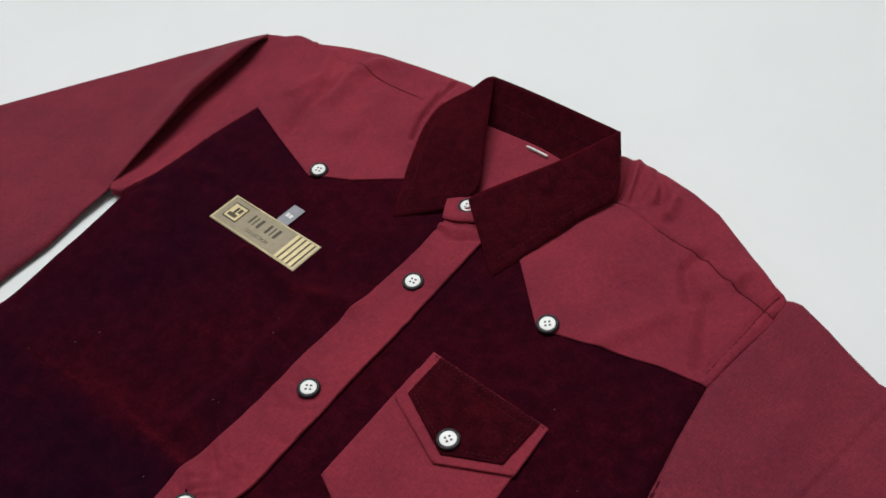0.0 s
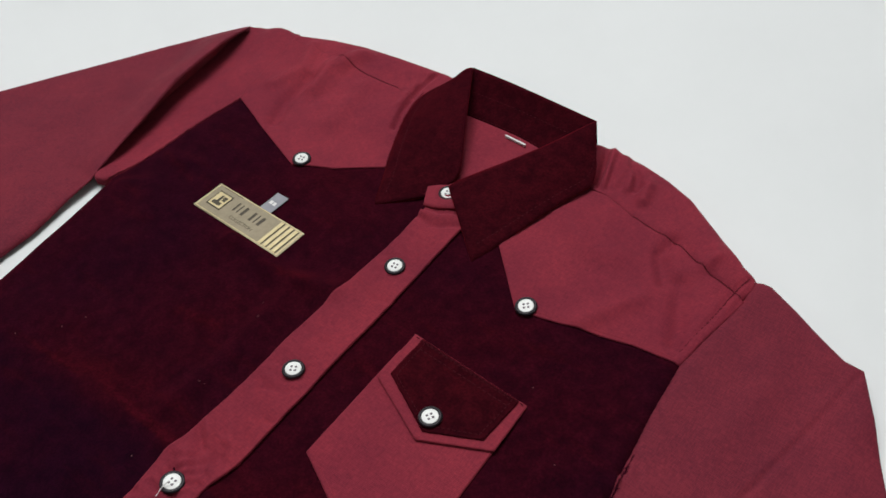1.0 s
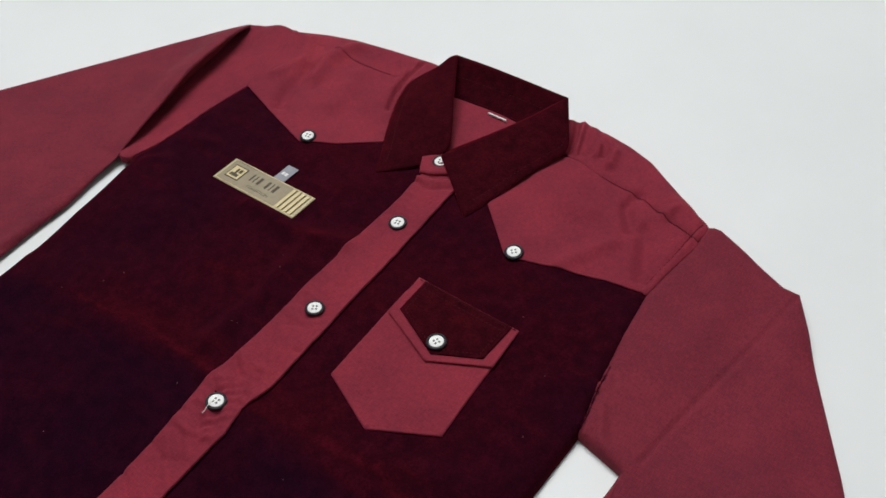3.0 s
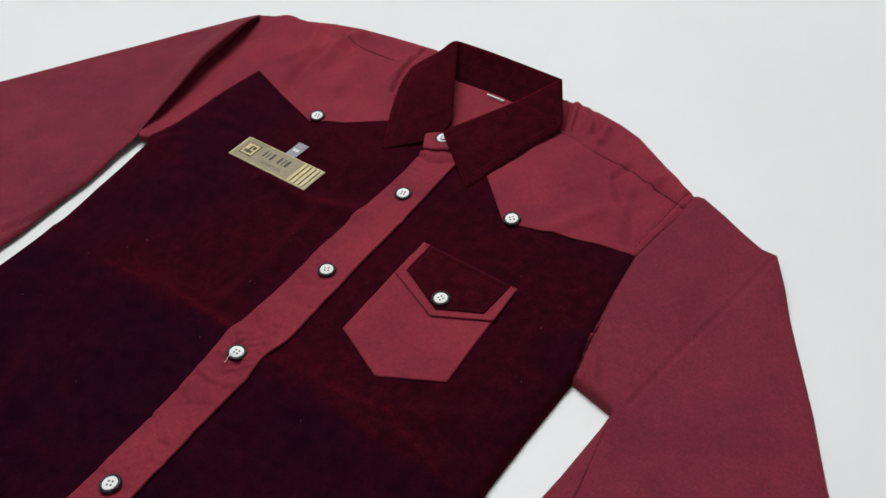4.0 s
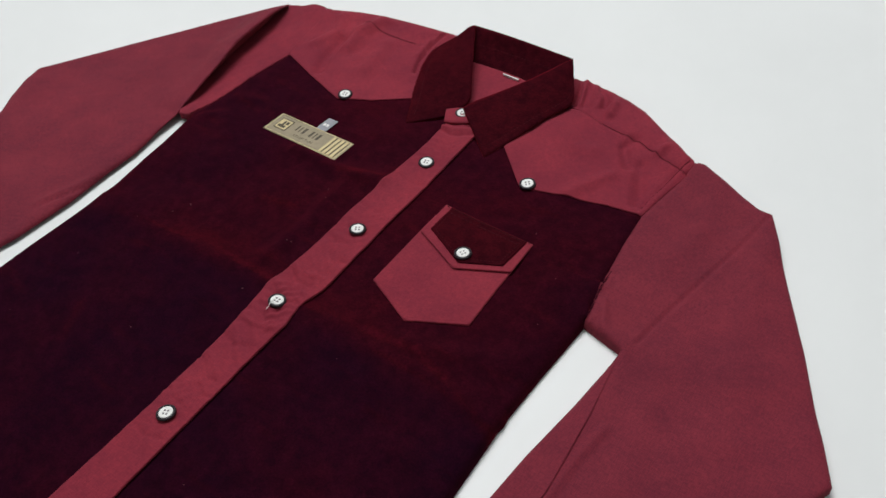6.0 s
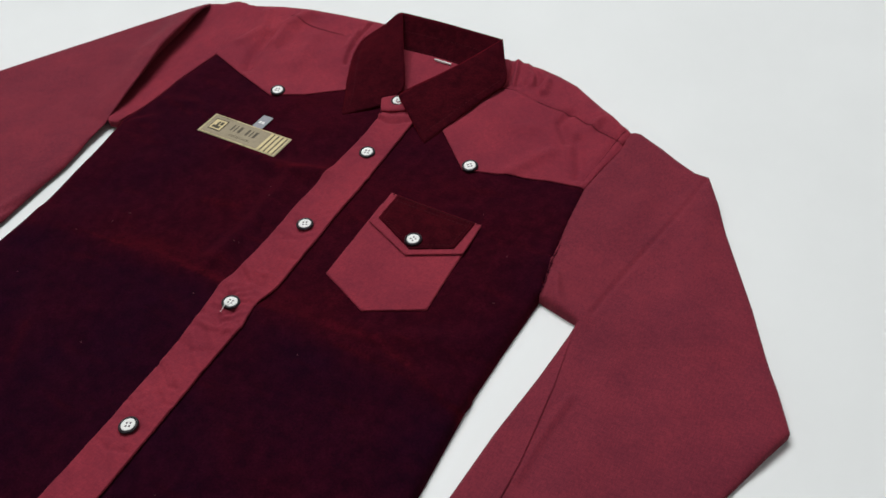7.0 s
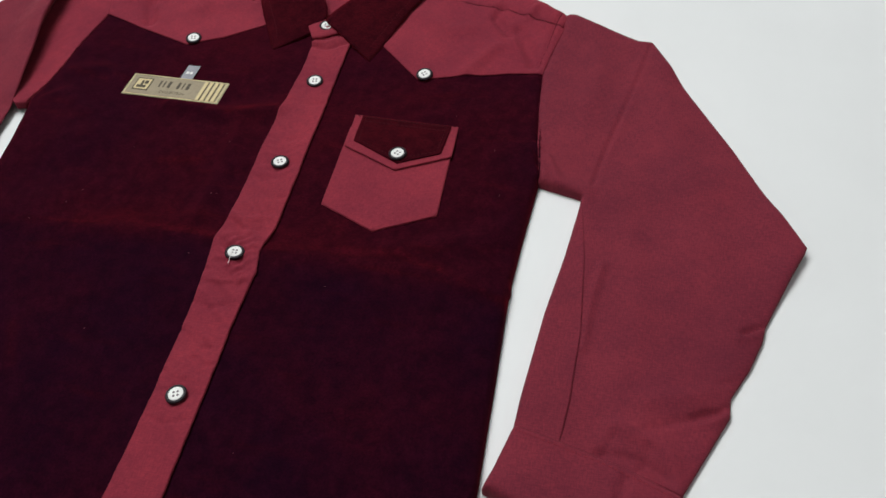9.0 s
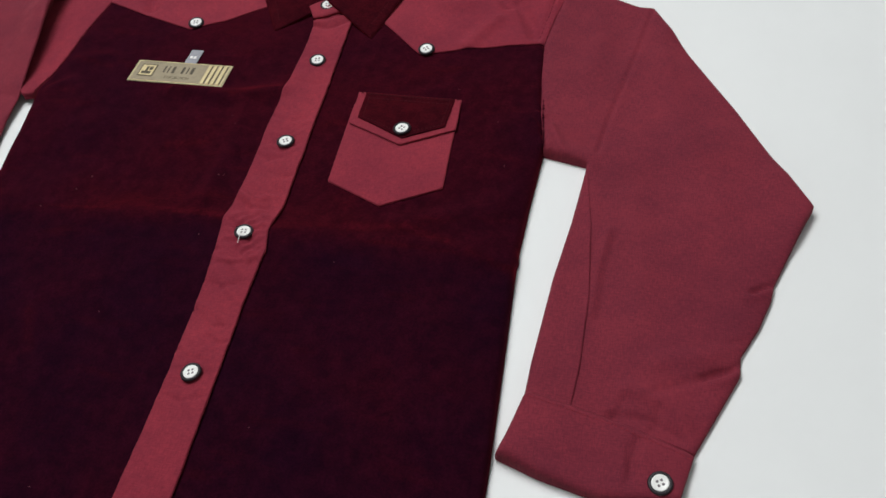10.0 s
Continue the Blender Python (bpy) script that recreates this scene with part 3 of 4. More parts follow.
cloth("shoulder_panel", [(
    [(-0.068, 0.128), (-0.106, 0.132), (-0.133, 0.132), (-0.166, 0.136), (-0.2155, 0.138), (-0.222, 0.1462)] + SHOULDER_L[4:] + [(-0.055, 0.160), (-0.05, 0.14)],
    over(0.0005), 0.006, 0.0005)], COTTON, shirt, "", 0.0016)
cloth("shoulder_panel", [(
    SEAM_R + [(0.1740, 0.089)] + SHOULDER_R[::-1] + [(0.04, 0.14), (0.056, 0.114)],
    over(0.0005), 0.006, 0.0005)], COTTON, shirt, "", 0.0016)
stitches("stitching", [SEAM_R[1:], [(-0.166, 0.136), (-0.133, 0.132), (-0.106, 0.132)]], over(0.0012), THREAD, shirt, gap=0.0005, width=0.0006)
stitches("stitching", [ARM_INNER], over(0.0013), THREAD, shirt, gap=0.0003, width=0.0007)
stitches("stitching", [[(p[0] - 0.002, p[1] + 0.002) for p in PEAK_R[1:]]], over(0.0008), THREAD_COTTON, shirt, gap=0.0004, width=0.0004)

def pleated(x, y):
    """The upper lap of the sleeve's pressed pleat, lying over the rest along its edge."""
    s = np.abs(side(x, y, FOLD_ARM))
    rise = (0.35 + 0.65 * step_up(-y, 0.10, 0.16)) * step_up(-y, 0.086, 0.094) * step_up(y, -0.264, -0.250)
    return laid(x, y) + 0.0003 + 0.0013 * np.exp(-((s / 0.010) ** 2)) * rise


# the sleeve laid straight
sleeve = cloth("sleeve", [(
    ARMHOLE_R + ARM_IN[::-1][1:] + [(0.210, -0.259), (0.232, -0.264), (0.252, -0.271)] + ARM_OUT[::-1] + ARM_TOP[::-1][1:-1],
    over(0.0006), 0.006, 0.0005), (
    FOLD_ARM + [(px + 0.0015, py) for px, py in ARM_IN[:-2]], pleated, 0.0022, 0.0005)], SHADED_COTTON, shirt, "plain maroon cotton sleeve", 0.0018)
cuff = cloth("cuff", [(CUFF_SEAM + CUFF_R[1:-1], over(0.0009), 0.008, 0.0005)], SHADED_COTTON, shirt, "buttoned maroon cotton cuff", 0.0018)
stitches("stitching", [[(p[0] - 0.0003, p[1] - 0.003) for p in CUFF_SEAM]], over(0.0010), THREAD_COTTON, shirt, width=0.0004)

# the sleeve turned over at its head
LOWER_L = [(-0.2295, -0.048), (-0.2285, -0.070), (-0.2240, -0.100), (-0.2242, -0.126), (-0.2225, -0.166), (-0.2255, -0.215), (-0.236, -0.262)]
UPPER_L = [(-0.290, -0.280), (-0.345, -0.19), (-0.381, -0.116), (-0.391, -0.100), (-0.402, -0.077), (-0.4070, -0.057), (-0.4015, -0.050), (-0.3615, 0.0095), (-0.3355, 0.048), (-0.3092, 0.088), (-0.270, 0.141)]
PLEAT_L = [(-0.236, -0.180), (-0.226, -0.156), (-0.2185, -0.126)]


def turned(x, y):
    d = np.minimum(away(x, y, LOWER_L), away(x, y, UPPER_L))
    edge = 1 - np.clip(d / 0.008, 0, 1)
    c = away(x, y, CREST)
    top = np.interp(y, [p[1] for p in CREST3[::-1]], [p[2] for p in CREST3[::-1]])
    z = 0.0040 + 0.0034 * np.sqrt(np.clip(1 - edge * edge, 0, 1))
    z = z + np.clip(d / 0.012, 0, 1) * 0.0006 * ripple(x + 0.3, y)
    p = away(x, y, PLEAT_L)
    z = z + np.clip(d / 0.003, 0, 1) * (0.0020 * np.exp(-((p / 0.007) ** 2)) * step_up(side(x, y, PLEAT_L), -0.0012, 0.0012) - 0.0024 * np.exp(-((p / 0.0018) ** 2)))
    near = np.exp(-((c / 0.026) ** 2)) * (0.15 + 0.85 * step_up(away(x, y, UPPER_L), 0.0, 0.022))
    return z + np.maximum(top - z, 0) * near


def curl():
    """The cloth that turns in under the crest."""
    top = curve3(CREST3, 60)
    verts, faces = [], []
    rows = ((0.0, 0.0), (0.0006, 0.04), (0.0006, 0.10), (-0.0006, 0.18), (-0.003, 0.32), (-0.006, 0.52), (-0.009, 0.74), (-0.012, 0.92))
    for k, (x, y, z) in enumerate(top):
        drop = max(z - 0.0035, 0.001)
        verts += [(x + dx * min(1, drop / 0.012), y, z - f * drop) for dx, f in rows]
    for k in range(len(top) - 1):
        for r in range(len(rows) - 1):
            a = k * len(rows) + r
            faces.append((a, a + 1, a + len(rows) + 1, a + len(rows)))
    return verts, faces


cloth("sleeve", [
    (CREST[1:] + LOWER_L[1:] + UPPER_L, turned, 0.001, 0.0006),
    curl()],
    SHADED_COTTON, shirt, "maroon cotton sleeve turned over at the shoulder", 0.0025)
cloth("sleeve_head", [
    ([(-0.214, 0.1465), (-0.207, 0.11), (-0.1985, 0.067)] + ARMHOLE_L[2:] + [(-0.226, -0.046), (-0.240, -0.03), (-0.262, 0.02), (-0.272, 0.08), (-0.278, 0.120), (-0.270, 0.1405)] + SHOULDER_L[1:4], over(0.0006), 0.006, 0.0005)],
    COTTON, shirt, "", 0.0025)
cloth("cuff", [([(-0.235, -0.262), (-0.290, -0.280), (-0.300, -0.318), (-0.242, -0.302)], lambda x, y: 0.0075 + 0 * x, 0.007, 0.0005)], SHADED_COTTON, shirt)

# placket
PLACKET_L = [(-0.0150, 0.046), (-0.0135, 0.020), (-0.0150, -0.015), (-0.0165, -0.085), (-0.0163, -0.115), (-0.0172, -0.146), (-0.0190, -0.158), (-0.0165, -0.176), (-0.0145, -0.200), (-0.0135, -0.235), (-0.0125, -0.270), (-0.0135, -0.345), (-0.014, -0.487)]
PLACKET_R = [(0.0165, -0.487), (0.0170, -0.340), (0.0165, -0.266), (0.0150, -0.218), (0.0175, -0.180), (0.0135, -0.163), (0.0165, -0.142), (0.0168, -0.094), (0.0158, -0.060), (0.0145, 0.0), (0.0150, 0.058)]


TUCK = [(-0.0155, 0.0415), (-0.003, 0.0425), (0.011, 0.0500)]
TUCK_LOW = [(-0.0155, 0.0385), (-0.002, 0.0355), (0.011, 0.0430)]
TUCK_HIGH = [(-0.0155, 0.0440), (-0.004, 0.0465), (0.011, 0.0545)]


# Short creases across the placket: a line, its height and its half width.
PLACKET_CREASES = [
    ([(-0.016, -0.139), (-0.004, -0.146), (0.006, -0.145)], -0.0016, 0.0016),
    ([(-0.017, -0.133), (-0.006, -0.138), (0.010, -0.135)], 0.0012, 0.0022),
    ([(0.004, -0.152), (0.012, -0.158), (0.015, -0.166)], -0.0014, 0.0015),
    ([(-0.017, -0.156), (-0.010, -0.160), (-0.007, -0.163)], -0.0013, 0.0014),
    ([(-0.015, -0.181), (-0.003, -0.184), (0.012, -0.179)], -0.0016, 0.0015),
    ([(-0.014, -0.187), (0.000, -0.190), (0.014, -0.186)], 0.0011, 0.0020),
    ([(-0.013, -0.205), (-0.002, -0.209), (0.006, -0.205)], -0.0010, 0.0018),
    ([(-0.013, -0.226), (-0.006, -0.230), (0.001, -0.236), (0.008, -0.235)], -0.0018, 0.0014),
    ([(-0.012, -0.221), (-0.004, -0.224), (0.004, -0.230)], 0.0011, 0.0018),
    ([(0.002, -0.243), (0.010, -0.247), (0.016, -0.245)], -0.0009, 0.0016),
    ([(-0.012, -0.254), (-0.004, -0.258), (0.004, -0.259)], -0.0010, 0.0016),
    ([(-0.010, -0.283), (0.000, -0.286), (0.012, -0.282)], -0.0008, 0.0018),
    ([(-0.015, -0.098), (-0.006, -0.103), (0.002, -0.101)], -0.0009, 0.0018),
    ([(0.000, -0.114), (0.010, -0.118), (0.016, -0.115)], -0.0009, 0.0018),
    ([(-0.014, -0.062), (-0.004, -0.066), (0.010, -0.062)], -0.0007, 0.0022),
    ([(-0.013, -0.022), (0.002, -0.026), (0.013, -0.023)], -0.0006, 0.0022),
]


def banded(x, y):
    pinch = 0
    for by in (0.0, -0.087, -0.167, -0.268):
        pinch = pinch + np.exp(-(((y - by) / 0.006) ** 2)) - 0.6 * np.exp(-(((y - by - 0.014) / 0.007) ** 2))
    rumple = (np.sin(y * 420 + 2 * np.sin(x * 150) + x * 160) + 0.55 * np.sin(y * 900 + 3 * np.sin(x * 210 + y * 60) - x * 420) * step_up(np.sin(y * 70 + 1), -0.3, 0.6)) * (0.35 + np.exp(-(((y + 0.160) / 0.05) ** 2)))
    tuck = 1.3 * np.exp(-((away(x, y, TUCK) / 0.0030) ** 2)) - 0.9 * np.exp(-((away(x, y, TUCK_LOW) / 0.0016) ** 2)) - 0.8 * np.exp(-((away(x, y, TUCK_HIGH) / 0.0014) ** 2))
    rise = 0
    for line, high, wide in PLACKET_CREASES:
        rise = rise + high * np.exp(-((away(x, y, line) / wide) ** 2))
    return laid(x, y) + 0.0023 + np.maximum(rise, -0.0011) * step_up(0.0175 - np.abs(x), 0.0, 0.003) - 0.0003 * pinch + 0.0007 * rumple * step_up(0.0155 - np.abs(x), 0.0, 0.006) + 0.0016 * tuck


def uneven(line, by=0.0003):
    return [(x + by * noise.noise((x * 40, y * 130, 0.3)), y) for x, y in (tuple(p) for p in resample(line, 0.004))]


cloth("placket", [(uneven(PLACKET_L) + uneven(PLACKET_R), banded, 0.0016, 0.0005)], COTTON, shirt, "maroon cotton button placket", 0.0012)

# pocket and its flap
POCKET = [(0.0395, -0.045), (0.0400, -0.118), (0.079, -0.1365), (0.1165, -0.118), (0.1145, -0.050)]
FLAP = [(0.0395, -0.0318), (0.0415, -0.0654), (0.0806, -0.0832), (0.1160, -0.0672), (0.1145, -0.0370)]
INSET = [(0.0455, -0.0328), (0.0465, -0.0605), (0.0810, -0.0780), (0.1085, -0.0655), (0.1100, -0.0372)]
pocket = cloth("pocket", [(POCKET, over(0.0012), 0.0015, 0.0005)], COTTON, shirt, "maroon cotton patch pocket", 0.003)


def flap_base(x, y):
    return laid(x, y) + 0.0011 + 0.0017 * step_up(-y, 0.034, 0.064)


flap = cloth("pocket_flap", [(FLAP, flap_base, 0.0010, 0.0005)], COTTON, shirt, "pointed maroon flap with velvet inset", 0.0026)


def flap_z(x, y):
    return flap_base(x, y) + 0.0007


cloth("flap_inset", [(INSET, flap_z, 0.0011, 0.0005)], LIT_VELVET, flap, "dark velvet inset", 0.0026)


def inset_line(ring, by):
    c = np.mean(ring, 0)
    return [tuple(np.array(p) + (c - p) / np.linalg.norm(c - p) * by) for p in ring]


loop = inset_line(INSET, 0.0035)
stitches("stitching", [loop + loop[:1]], lambda x, y: flap_z(x, y) + 0.0002, THREAD_WINE, shirt, 0.0017, 0.0013, 0.00045)
stitches("stitching", [[(0.042, -0.0337), (0.1140, -0.0382)], [(0.0485, -0.0392), (0.1075, -0.0428)]], lambda x, y: flap_z(x, y) + 0.0002, THREAD_WINE, shirt, width=0.0005)
stitches("stitching", [inset_line(POCKET, 0.003)[1:4]], over(0.0013), THREAD_COTTON, shirt, gap=0.0006, width=0.0003, lift=0.0001)


# ---- collar ----
def leaf(name, inner, outer, mat, parent, label="", thick=0.0016, swell=0.0022, n=40, m=16, rows=()):
    """Cloth between two space lines, swelling a little between them, with real thickness."""
    a, b = curve3(inner, n), curve3(outer, n)
    verts = []
    for layer in (0, 1):
        for j in range(m + 1):
            s = j / m
            for k in range(n):
                p = a[k] * (1 - s) + b[k] * s
                lift = swell * math.sin(math.pi * min(1, s * 1.15)) * (1 - (k / (n - 1)) ** 3) - layer * thick
                if s > 0.9:
                    lift -= 0.0006 * ((s - 0.9) / 0.1) ** 2 * (1 - layer)
                verts.append((p[0], p[1], p[2] + lift))
    size = n * (m + 1)
    faces = []
    for j in range(m):
        for k in range(n - 1):
            q = (j * n + k, j * n + k + 1, (j + 1) * n + k + 1, (j + 1) * n + k)
            faces += [q, tuple(size + i for i in q[::-1])]
    ring = [k for k in range(n)] + [(j + 1) * n - 1 for j in range(1, m + 1)] + [m * n + k for k in range(n - 2, -1, -1)] + [j * n for j in range(m - 1, 0, -1)]
    for i, k in zip(ring, ring[1:] + ring[:1]):
        faces.append((k, i, size + i, size + k))
    mesh = bpy.data.meshes.new(name)
    mesh.from_pydata(verts, [], faces)
    bm = bmesh.new()
    bm.from_mesh(mesh)
    bmesh.ops.recalc_face_normals(bm, faces=bm.faces)
    bm.to_mesh(mesh)
    bm.free()
    ob = finish(name, mesh, mat, parent, label)
    for s in rows:
        lines = []
        for k in range(n):
            lift = swell * math.sin(math.pi * min(1, s * 1.15)) * (1 - (k / (n - 1)) ** 3) + 0.0001
            lines.append(tuple(a[k] * (1 - s) + b[k] * s + np.array((0, 0, lift))))
        thread_row("stitching", lines[2:-2], THREAD_WINE, parent)
    return ob


def thread_row(name, line, mat, parent, length=0.0018, gap=0.0015, width=0.0004):
    """Raised thread dashes along a line in space."""
    pts = resample(line, 0.0003)
    run, k, verts, faces = int(length / 0.0003), 0, [], []
    while k + run < len(pts):
        p, q = pts[k], pts[k + run]
        d = (q - p) / np.linalg.norm(q - p)
        e = np.array((-d[1], d[0], 0)) * width / 2
        base = len(verts)
        for c, up in ((p, 0.0001), ((p + q) / 2, 0.0004), (q, 0.0001)):
            verts += [tuple(c + e), tuple(c + np.array((0, 0, up))), tuple(c - e)]
        for r in (0, 3):
            faces += [(base + r, base + r + 3, base + r + 4, base + r + 1), (base + r + 1, base + r + 4, base + r + 5, base + r + 2)]
        k += run + int(gap / 0.0003)
    mesh = bpy.data.meshes.new(name)
    mesh.from_pydata(verts, [], faces)
    return tagged(finish(name, mesh, mat, parent), kind="stuff")


def fuzz(line, parent, mat, out=0.0006, per=2):
    """Short pile that stands out along a velvet edge given in space."""
    pts = resample(line, 0.00028)
    verts, faces = [], []
    for k in range(1, len(pts) - 1):
        d = pts[k + 1] - pts[k - 1]
        d = d / (np.linalg.norm(d) + 1e-9)
        e = np.array((d[1], -d[0], 0))
        clump = 0.55 + 0.6 * noise.noise((pts[k][0] * 320, pts[k][1] * 320, 0.7))
        for _ in range(per):
            r = out * clump * random.uniform(0.3, 1.5)
            tip = pts[k] + e * r * random.choice((1, 1, -1)) + d * r * random.uniform(-1, 1) + np.array((0, 0, random.uniform(0.0, 0.6) * r))
            base = len(verts)
            verts += [tuple(pts[k] - d * 0.00014), tuple(pts[k] + d * 0.00014), tuple(tip)]
            faces.append((base, base + 1, base + 2))
    mesh = bpy.data.meshes.new("fuzzy_edge")
    mesh.from_pydata(verts, [], faces)
    return tagged(finish("fuzzy_edge", mesh, mat, parent, smooth=False), kind="stuff")


def on_cloth(line, height):
    flat = resample(line, 0.001)
    return [(px, py, pz) for (px, py), pz in zip(flat, height(flat[:, 0], flat[:, 1]))]


collar = leaf("collar_leaf", [(0.042, 0.1500, 0.0305), (0.0365, 0.1430, 0.0285), (0.0245, 0.1190, 0.0255), (0.0105, 0.1000, 0.0215), (-0.0078, 0.0695, 0.0200), (-0.0092, 0.0630, 0.0195)],
              [(0.0500, 0.1360, 0.0235), (0.0630, 0.1150, 0.0155), (0.0560, 0.1000, 0.0145), (0.0490, 0.0795, 0.0140), (0.0415, 0.0480, 0.0132), (0.0342, 0.0262, 0.0122)], LIT_VELVET, shirt, "dark velvet collar leaf", rows=(0.86,))
leaf("collar_leaf", [(-0.058, 0.1570, 0.0305), (-0.0500, 0.1430, 0.0285), (-0.0310, 0.1110, 0.0255), (-0.0180, 0.0900, 0.0210), (-0.0100, 0.0740, 0.0165), (-0.0190, 0.0560, 0.0128)],
     [(-0.0680, 0.1460, 0.0240), (-0.0850, 0.1340, 0.0150), (-0.0835, 0.1135, 0.0140), (-0.0692, 0.0797, 0.0135), (-0.0555, 0.0540, 0.0130), (-0.0450, 0.0320, 0.0118)], LIT_VELVET, shirt, "dark velvet collar leaf", rows=(0.86,))
leaf("collar_stand", [(-0.0600, 0.1570, 0.0298), (-0.03, 0.1560, 0.0302), (0.0, 0.1535, 0.0302), (0.042, 0.1500, 0.0300)],
     [(-0.062, 0.1300, 0.0110), (-0.025, 0.1310, 0.0108), (0.0, 0.1300, 0.0108), (0.030, 0.1230, 0.0110)], LIT_VELVET, shirt, "dark velvet inside of the collar", swell=-0.002, rows=(0.42, 0.93))
leaf("collar_back", [(-0.058, 0.1575, 0.0300), (-0.03, 0.1562, 0.0304), (0.0, 0.1537, 0.0304), (0.042, 0.1500, 0.0300)],
     [(-0.0640, 0.1610, 0.0100), (-0.03, 0.1620, 0.0080), (0.0, 0.1600, 0.0080), (0.0425, 0.1508, 0.0100)], LIT_VELVET, shirt, "dark velvet fall of the collar", swell=0.001)
leaf("inner_yoke", [(-0.048, 0.1340, 0.0115), (-0.025, 0.1340, 0.0112), (0.0, 0.1330, 0.0112), (0.034, 0.1260, 0.0115)],
     [(-0.040, 0.0600, 0.0112), (-0.02, 0.0580, 0.0112), (0.0, 0.0580, 0.0112), (0.030, 0.0580, 0.0112)], COTTON, shirt, "maroon cotton inside the neck", swell=0.0006)
leaf("collar_band", [(-0.0265, 0.0660, 0.0130), (-0.019, 0.0735, 0.0135), (-0.002, 0.0760, 0.0135), (0.012, 0.0750, 0.0130)],
     [(-0.0165, 0.0465, 0.0150), (-0.008, 0.0475, 0.0158), (0.002, 0.0530, 0.0160), (0.012, 0.0590, 0.0155)], COTTON, shirt, "maroon cotton collar band", swell=0.0014, m=8, thick=0.0024)
COLLAR_EDGES = (
    [(0.0500, 0.1360, 0.0230), (0.0630, 0.1150, 0.0148), (0.0560, 0.1000, 0.0138), (0.0490, 0.0795, 0.0133), (0.0415, 0.0480, 0.0125), (0.0342, 0.0262, 0.0116)],
    [(-0.0450, 0.0320, 0.0112), (-0.0555, 0.0540, 0.0124), (-0.0692, 0.0797, 0.0129), (-0.0835, 0.1135, 0.0134), (-0.0850, 0.1340, 0.0144)])
for edge in COLLAR_EDGES:
    fuzz([tuple(p) for p in curve3(edge, 120)], shirt, LIT_VELVET, 0.0010, 3)
for edge in (INSET[:3], INSET[2:], INSET[:1] + INSET[-1:]):
    fuzz(on_cloth(edge, flap_z), flap, LIT_VELVET, 0.0006)
for edge in (PEAK_L, PEAK_R, [(p[0], p[1]) for p in ARMHOLE_L[2:]], [(p[0], p[1]) for p in ARMHOLE_R[3:]], PLACKET_L[1:], PLACKET_R[:-1]):
    fuzz(on_cloth(edge, over(0.0007)), shirt, VELVET, 0.0007)
fuzz(on_cloth([(0.170, -0.030), (0.1722, -0.050), (0.1745, -0.066), (0.1752, -0.075)], over(0.0010)), shirt, VELVET, 0.0018, 3)
tag = part("size_tag", box(-0.0082, 0.0082, -0.0007, 0.0007, 0.0, 0.0018, 0.0003), WHITE_THREAD, shirt, "small white woven tag at the neck")
tag.matrix_basis = pose(-0.0030, 0.1255, 0.0118, 0, 0, -5)


# ---- buttons ----
RIM_PROFILE = [(0.0, 0.0), (0.0050, 0.0), (0.0060, 0.0005), (0.0065, 0.0011), (0.00635, 0.0018), (0.0059, 0.0022), (0.0053, 0.0023), (0.0048, 0.0021), (0.0046, 0.0016), (0.0, 0.0016)]
FACE_PROFILE = [(0.0, 0.0), (0.0046, 0.0), (0.0046, 0.0004), (0.0044, 0.0006), (0.0036, 0.00055), (0.0027, 0.0004), (0.0, 0.0004)]


def shared(name, bm):
    mesh = bpy.data.meshes.new(name)
    bmesh.ops.recalc_face_normals(bm, faces=bm.faces)
    bm.to_mesh(mesh)
    bm.free()
    return mesh


rim_mesh, face_mesh = shared("button", lathe(RIM_PROFILE)), shared("button_face", lathe(FACE_PROFILE))
hole_mesh = shared("hole", lathe([(0.0, 0.0), (0.00078, 0.0), (0.00074, 0.00006), (0.0, 0.00007)], 10))
for mesh, mat in ((rim_mesh, BLACK), (face_mesh, WHITE), (hole_mesh, HOLE)):
    mesh.materials.append(mat)
    mesh.polygons.foreach_set("use_smooth", [True] * len(mesh.polygons))


def sew_button(x, y, z, rx=0.0, ry=0.0, turn=0.0):
    b = tagged(new("button", rim_mesh), "white four-hole button with a black rim", group="buttons of the shirt")
    b.matrix_basis = pose(x, y, z, rx, ry, turn) @ Matrix.Scale(0.95, 4)
    b.parent = shirt
    f = new("button_face", face_mesh)
    f.parent, f.location = b, (0, 0, 0.0016)
    for k in range(4):
        h = new("hole", hole_mesh)
        h.parent = b
        h.location = (0.0017 * math.cos(0.785 + 1.571 * k), 0.0017 * math.sin(0.785 + 1.571 * k), 0.00199)
    return b


def on(height, x, y):
    return float(height(np.array([x]), np.array([y]))[0])


for bx, by, rx, ry, turn in ((0.0, -0.001, 3, 2, 10), (0.0018, -0.0868, -2, 3, 30), (-0.0005, -0.168, -6, 5, 5), (0.002, -0.2685, -3, -3, 22)):
    sew_button(bx, by, on(banded, bx, by) + (0.0009 if rx == -6 else 0.0), rx, ry, turn)
sew_button(-0.0085, 0.0612, 0.0142, 4, 2, 15)
sew_button(0.0793, 0.0148, on(over(0.0009), 0.0793, 0.0148), 3, -3, 40)
sew_button(-0.1125, 0.0390, on(over(0.0009), -0.1125, 0.039), 4, 4, 12)
sew_button(0.0798, -0.0700, on(flap_z, 0.0798, -0.0700) - 0.0004, -1, 1, 62)
sew_button(0.258, -0.2975, on(over(0.0009), 0.258, -0.2975), 2, -4, 25)
thread = bpy.data.curves.new("loose_thread", "CURVE")
thread.dimensions, thread.bevel_depth = "3D", 0.00025
line = thread.splines.new("POLY")
tz = on(banded, 0, -0.175)
line.points.add(3)
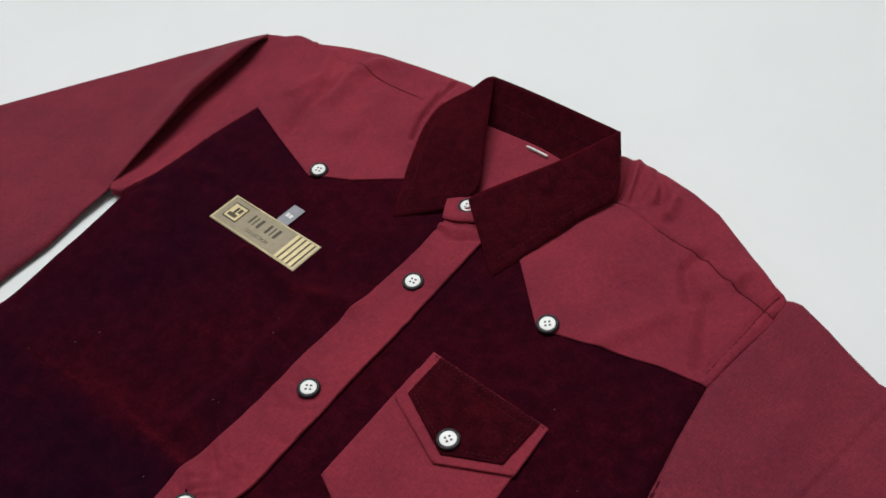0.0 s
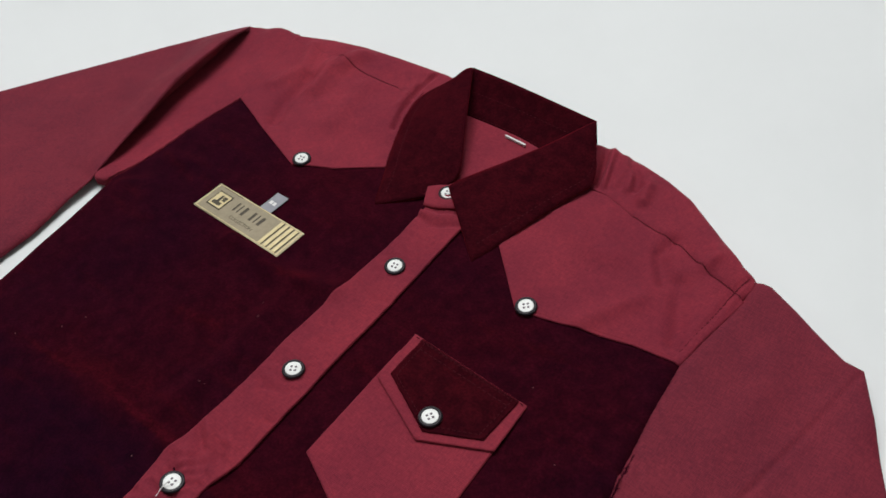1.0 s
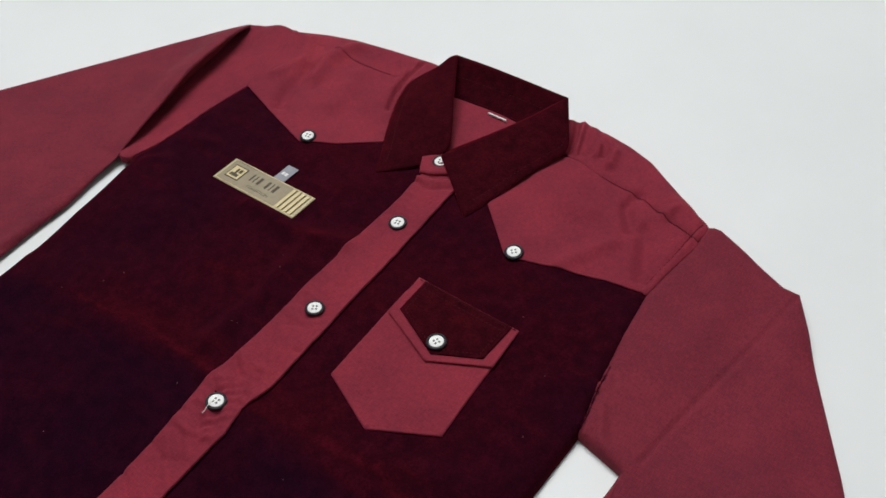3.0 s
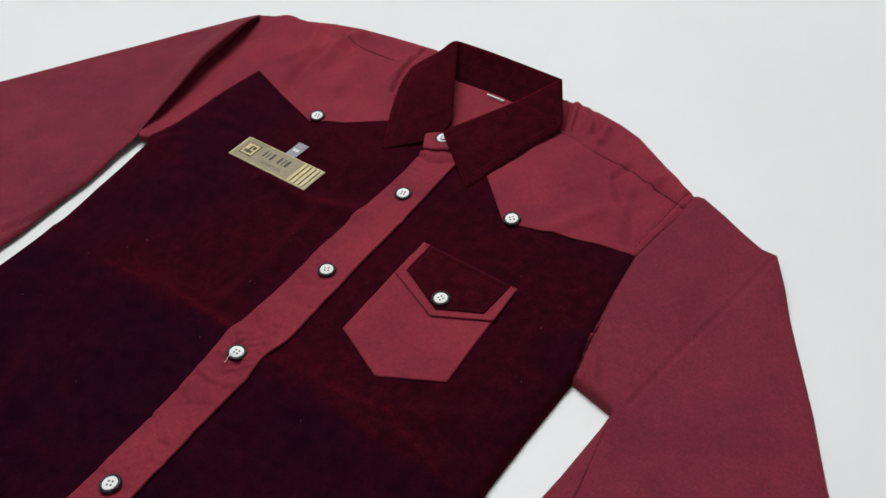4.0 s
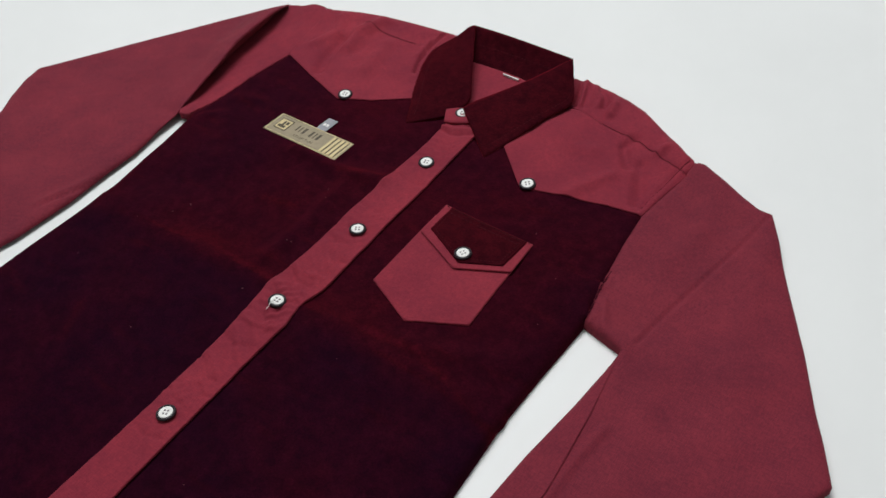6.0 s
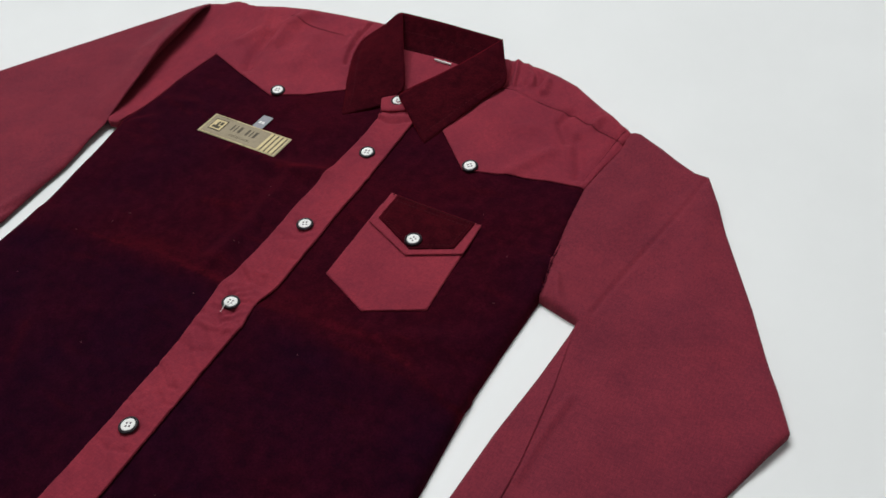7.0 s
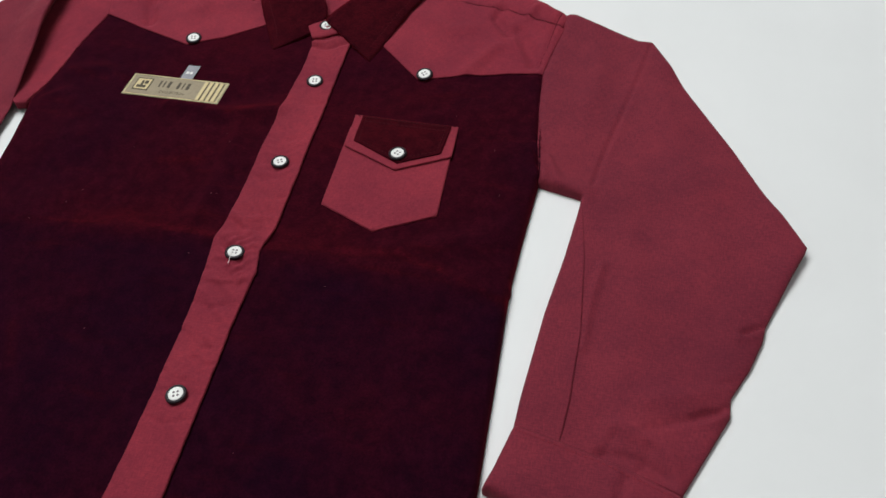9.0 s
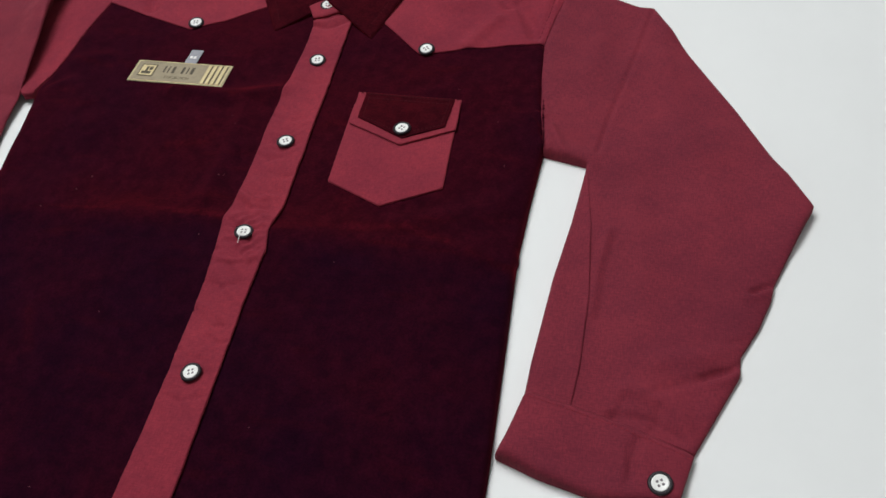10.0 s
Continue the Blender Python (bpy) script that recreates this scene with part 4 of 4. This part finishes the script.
for q, p in zip(line.points, ((-0.0004, -0.1690, tz + 0.0030), (-0.0006, -0.1738, tz + 0.0026), (-0.0010, -0.1760, tz + 0.0009), (-0.0013, -0.1775, tz + 0.0005))):
    q.co = (*p, 1)
thread.materials.append(WHITE_THREAD)
new("loose_thread", thread).parent = shirt

# ---- the gold label on the velvet ----
label = tagged(new("clothing_label"), "pale gold foil brand label lying on the dark velvet", "label")
LX, LY, LW, LH, LT = -0.1045, -0.0187, 0.0790, 0.0232, -3.0
label.matrix_basis = pose(LX, LY, LABEL_Z, 0.0, 0.0, LT)


def label_box(name, u0, u1, v0, v1, z0, z1, mat, parent=label, bevel=0.0001, text=""):
    return part(name, box(u0 * LW, u1 * LW, v0 * LH, v1 * LH, z0, z1, bevel), mat, parent, text)


plate = label_box("plate", -0.5, 0.5, -0.5, 0.5, 0.0, 0.0008, GOLD, label, 0.0002, "pale gold plate")
label_box("field", -0.472, 0.252, -0.435, 0.435, 0.0008, 0.00095, GOLD_FIELD, label, 0.0, "dull gold field")
for a in (-0.47, 0.455):
    label_box("border", -0.48, 0.48, a, a + 0.025, 0.0008, 0.0011, GOLD_EDGE)
label_box("border", -0.487, -0.479, -0.47, 0.47, 0.0008, 0.0011, GOLD_EDGE)
label_box("border", 0.479, 0.487, -0.47, 0.47, 0.0008, 0.0011, GOLD_EDGE)
label_box("border", -0.44, -0.20, 0.435, 0.452, 0.0008, 0.0010, INK)
for k in range(4):
    u = 0.265 + 0.053 * k
    label_box("stripe", u, u + 0.030, -0.43, 0.43, 0.0008, 0.0013, GOLD_EDGE)
    label_box("stripe", u + 0.031, u + 0.040, -0.43, 0.43, 0.0008, 0.0010, INK)
label_box("emblem", -0.425, -0.265, -0.26, 0.30, 0.00095, 0.0012, INK, label, 0.0)
label_box("emblem", -0.415, -0.275, -0.22, 0.26, 0.0012, 0.0013, GOLD_EDGE, label, 0.0)
label_box("emblem", -0.395, -0.300, -0.16, -0.04, 0.0013, 0.0014, INK, label, 0.0)
label_box("emblem", -0.365, -0.340, -0.04, 0.18, 0.0013, 0.0014, INK, label, 0.0)
label_box("emblem", -0.330, -0.295, 0.02, 0.18, 0.0013, 0.0014, INK, label, 0.0)
for u, w in ((-0.180, 0.018), (-0.134, 0.012), (-0.090, 0.030), (0.010, 0.026), (0.066, 0.012), (0.106, 0.030)):
    label_box("mark", u, u + w, -0.04, 0.27, 0.00095, 0.00105, BROWN, label, 0.0)
words = bpy.data.curves.new("lettering", "FONT")
words.body, words.size, words.align_x, words.align_y, words.extrude = "COLLECTION", 0.0034, "CENTER", "CENTER", 0.00003
carrier = bpy.data.objects.new("lettering", words)
scene.collection.objects.link(carrier)
bpy.context.view_layer.update()
letters = bpy.data.meshes.new_from_object(carrier.evaluated_get(bpy.context.evaluated_depsgraph_get()))
bpy.data.objects.remove(carrier)
letters.materials.clear()
word = finish("lettering", letters, INK, label, smooth=False)
word.location = (-0.005 * LW, -0.25 * LH, 0.0010)
ribbon = part("ribbon_tab", box(-0.0015, 0.0085, 0.0085, 0.0270, 0.0002, 0.0007, 0.0002), GREY_RIBBON, label, "grey woven ribbon tab")
for k in range(2):
    part("mark", box(0.0005 + 0.003 * k, 0.0028 + 0.003 * k, 0.0170, 0.0198, 0.0007, 0.0008), WHITE_THREAD, ribbon)

# ---- lint on the velvet ----
lint_verts, lint_faces = [], []
for _ in range(24):
    x, y = random.choice((random.uniform(-0.19, -0.03), random.uniform(0.03, 0.16))), random.uniform(-0.40, -0.01)
    z, turn, size = on(over(0.0003), x, y), random.uniform(0, 6.28), random.uniform(0.0003, 0.0008)
    base = len(lint_verts)
    for k in range(4):
        a = turn + k * 1.571
        r = size * (1.0 if k % 2 else 0.4)
        lint_verts += [(x + r * math.cos(a), y + r * math.sin(a), z), (x + 0.6 * r * math.cos(a), y + 0.6 * r * math.sin(a), z + 0.0003)]
    lint_faces += [(base + 2 * k, base + (2 * k + 2) % 8, base + (2 * k + 3) % 8, base + 2 * k + 1) for k in range(4)] + [(base + 1, base + 3, base + 5, base + 7)]
lint_mesh = bpy.data.meshes.new("lint")
lint_mesh.from_pydata(lint_verts, [], lint_faces)
tagged(finish("lint", lint_mesh, plain("pale_lint", (0.16, 0.06, 0.07), 0.9), shirt), kind="stuff")
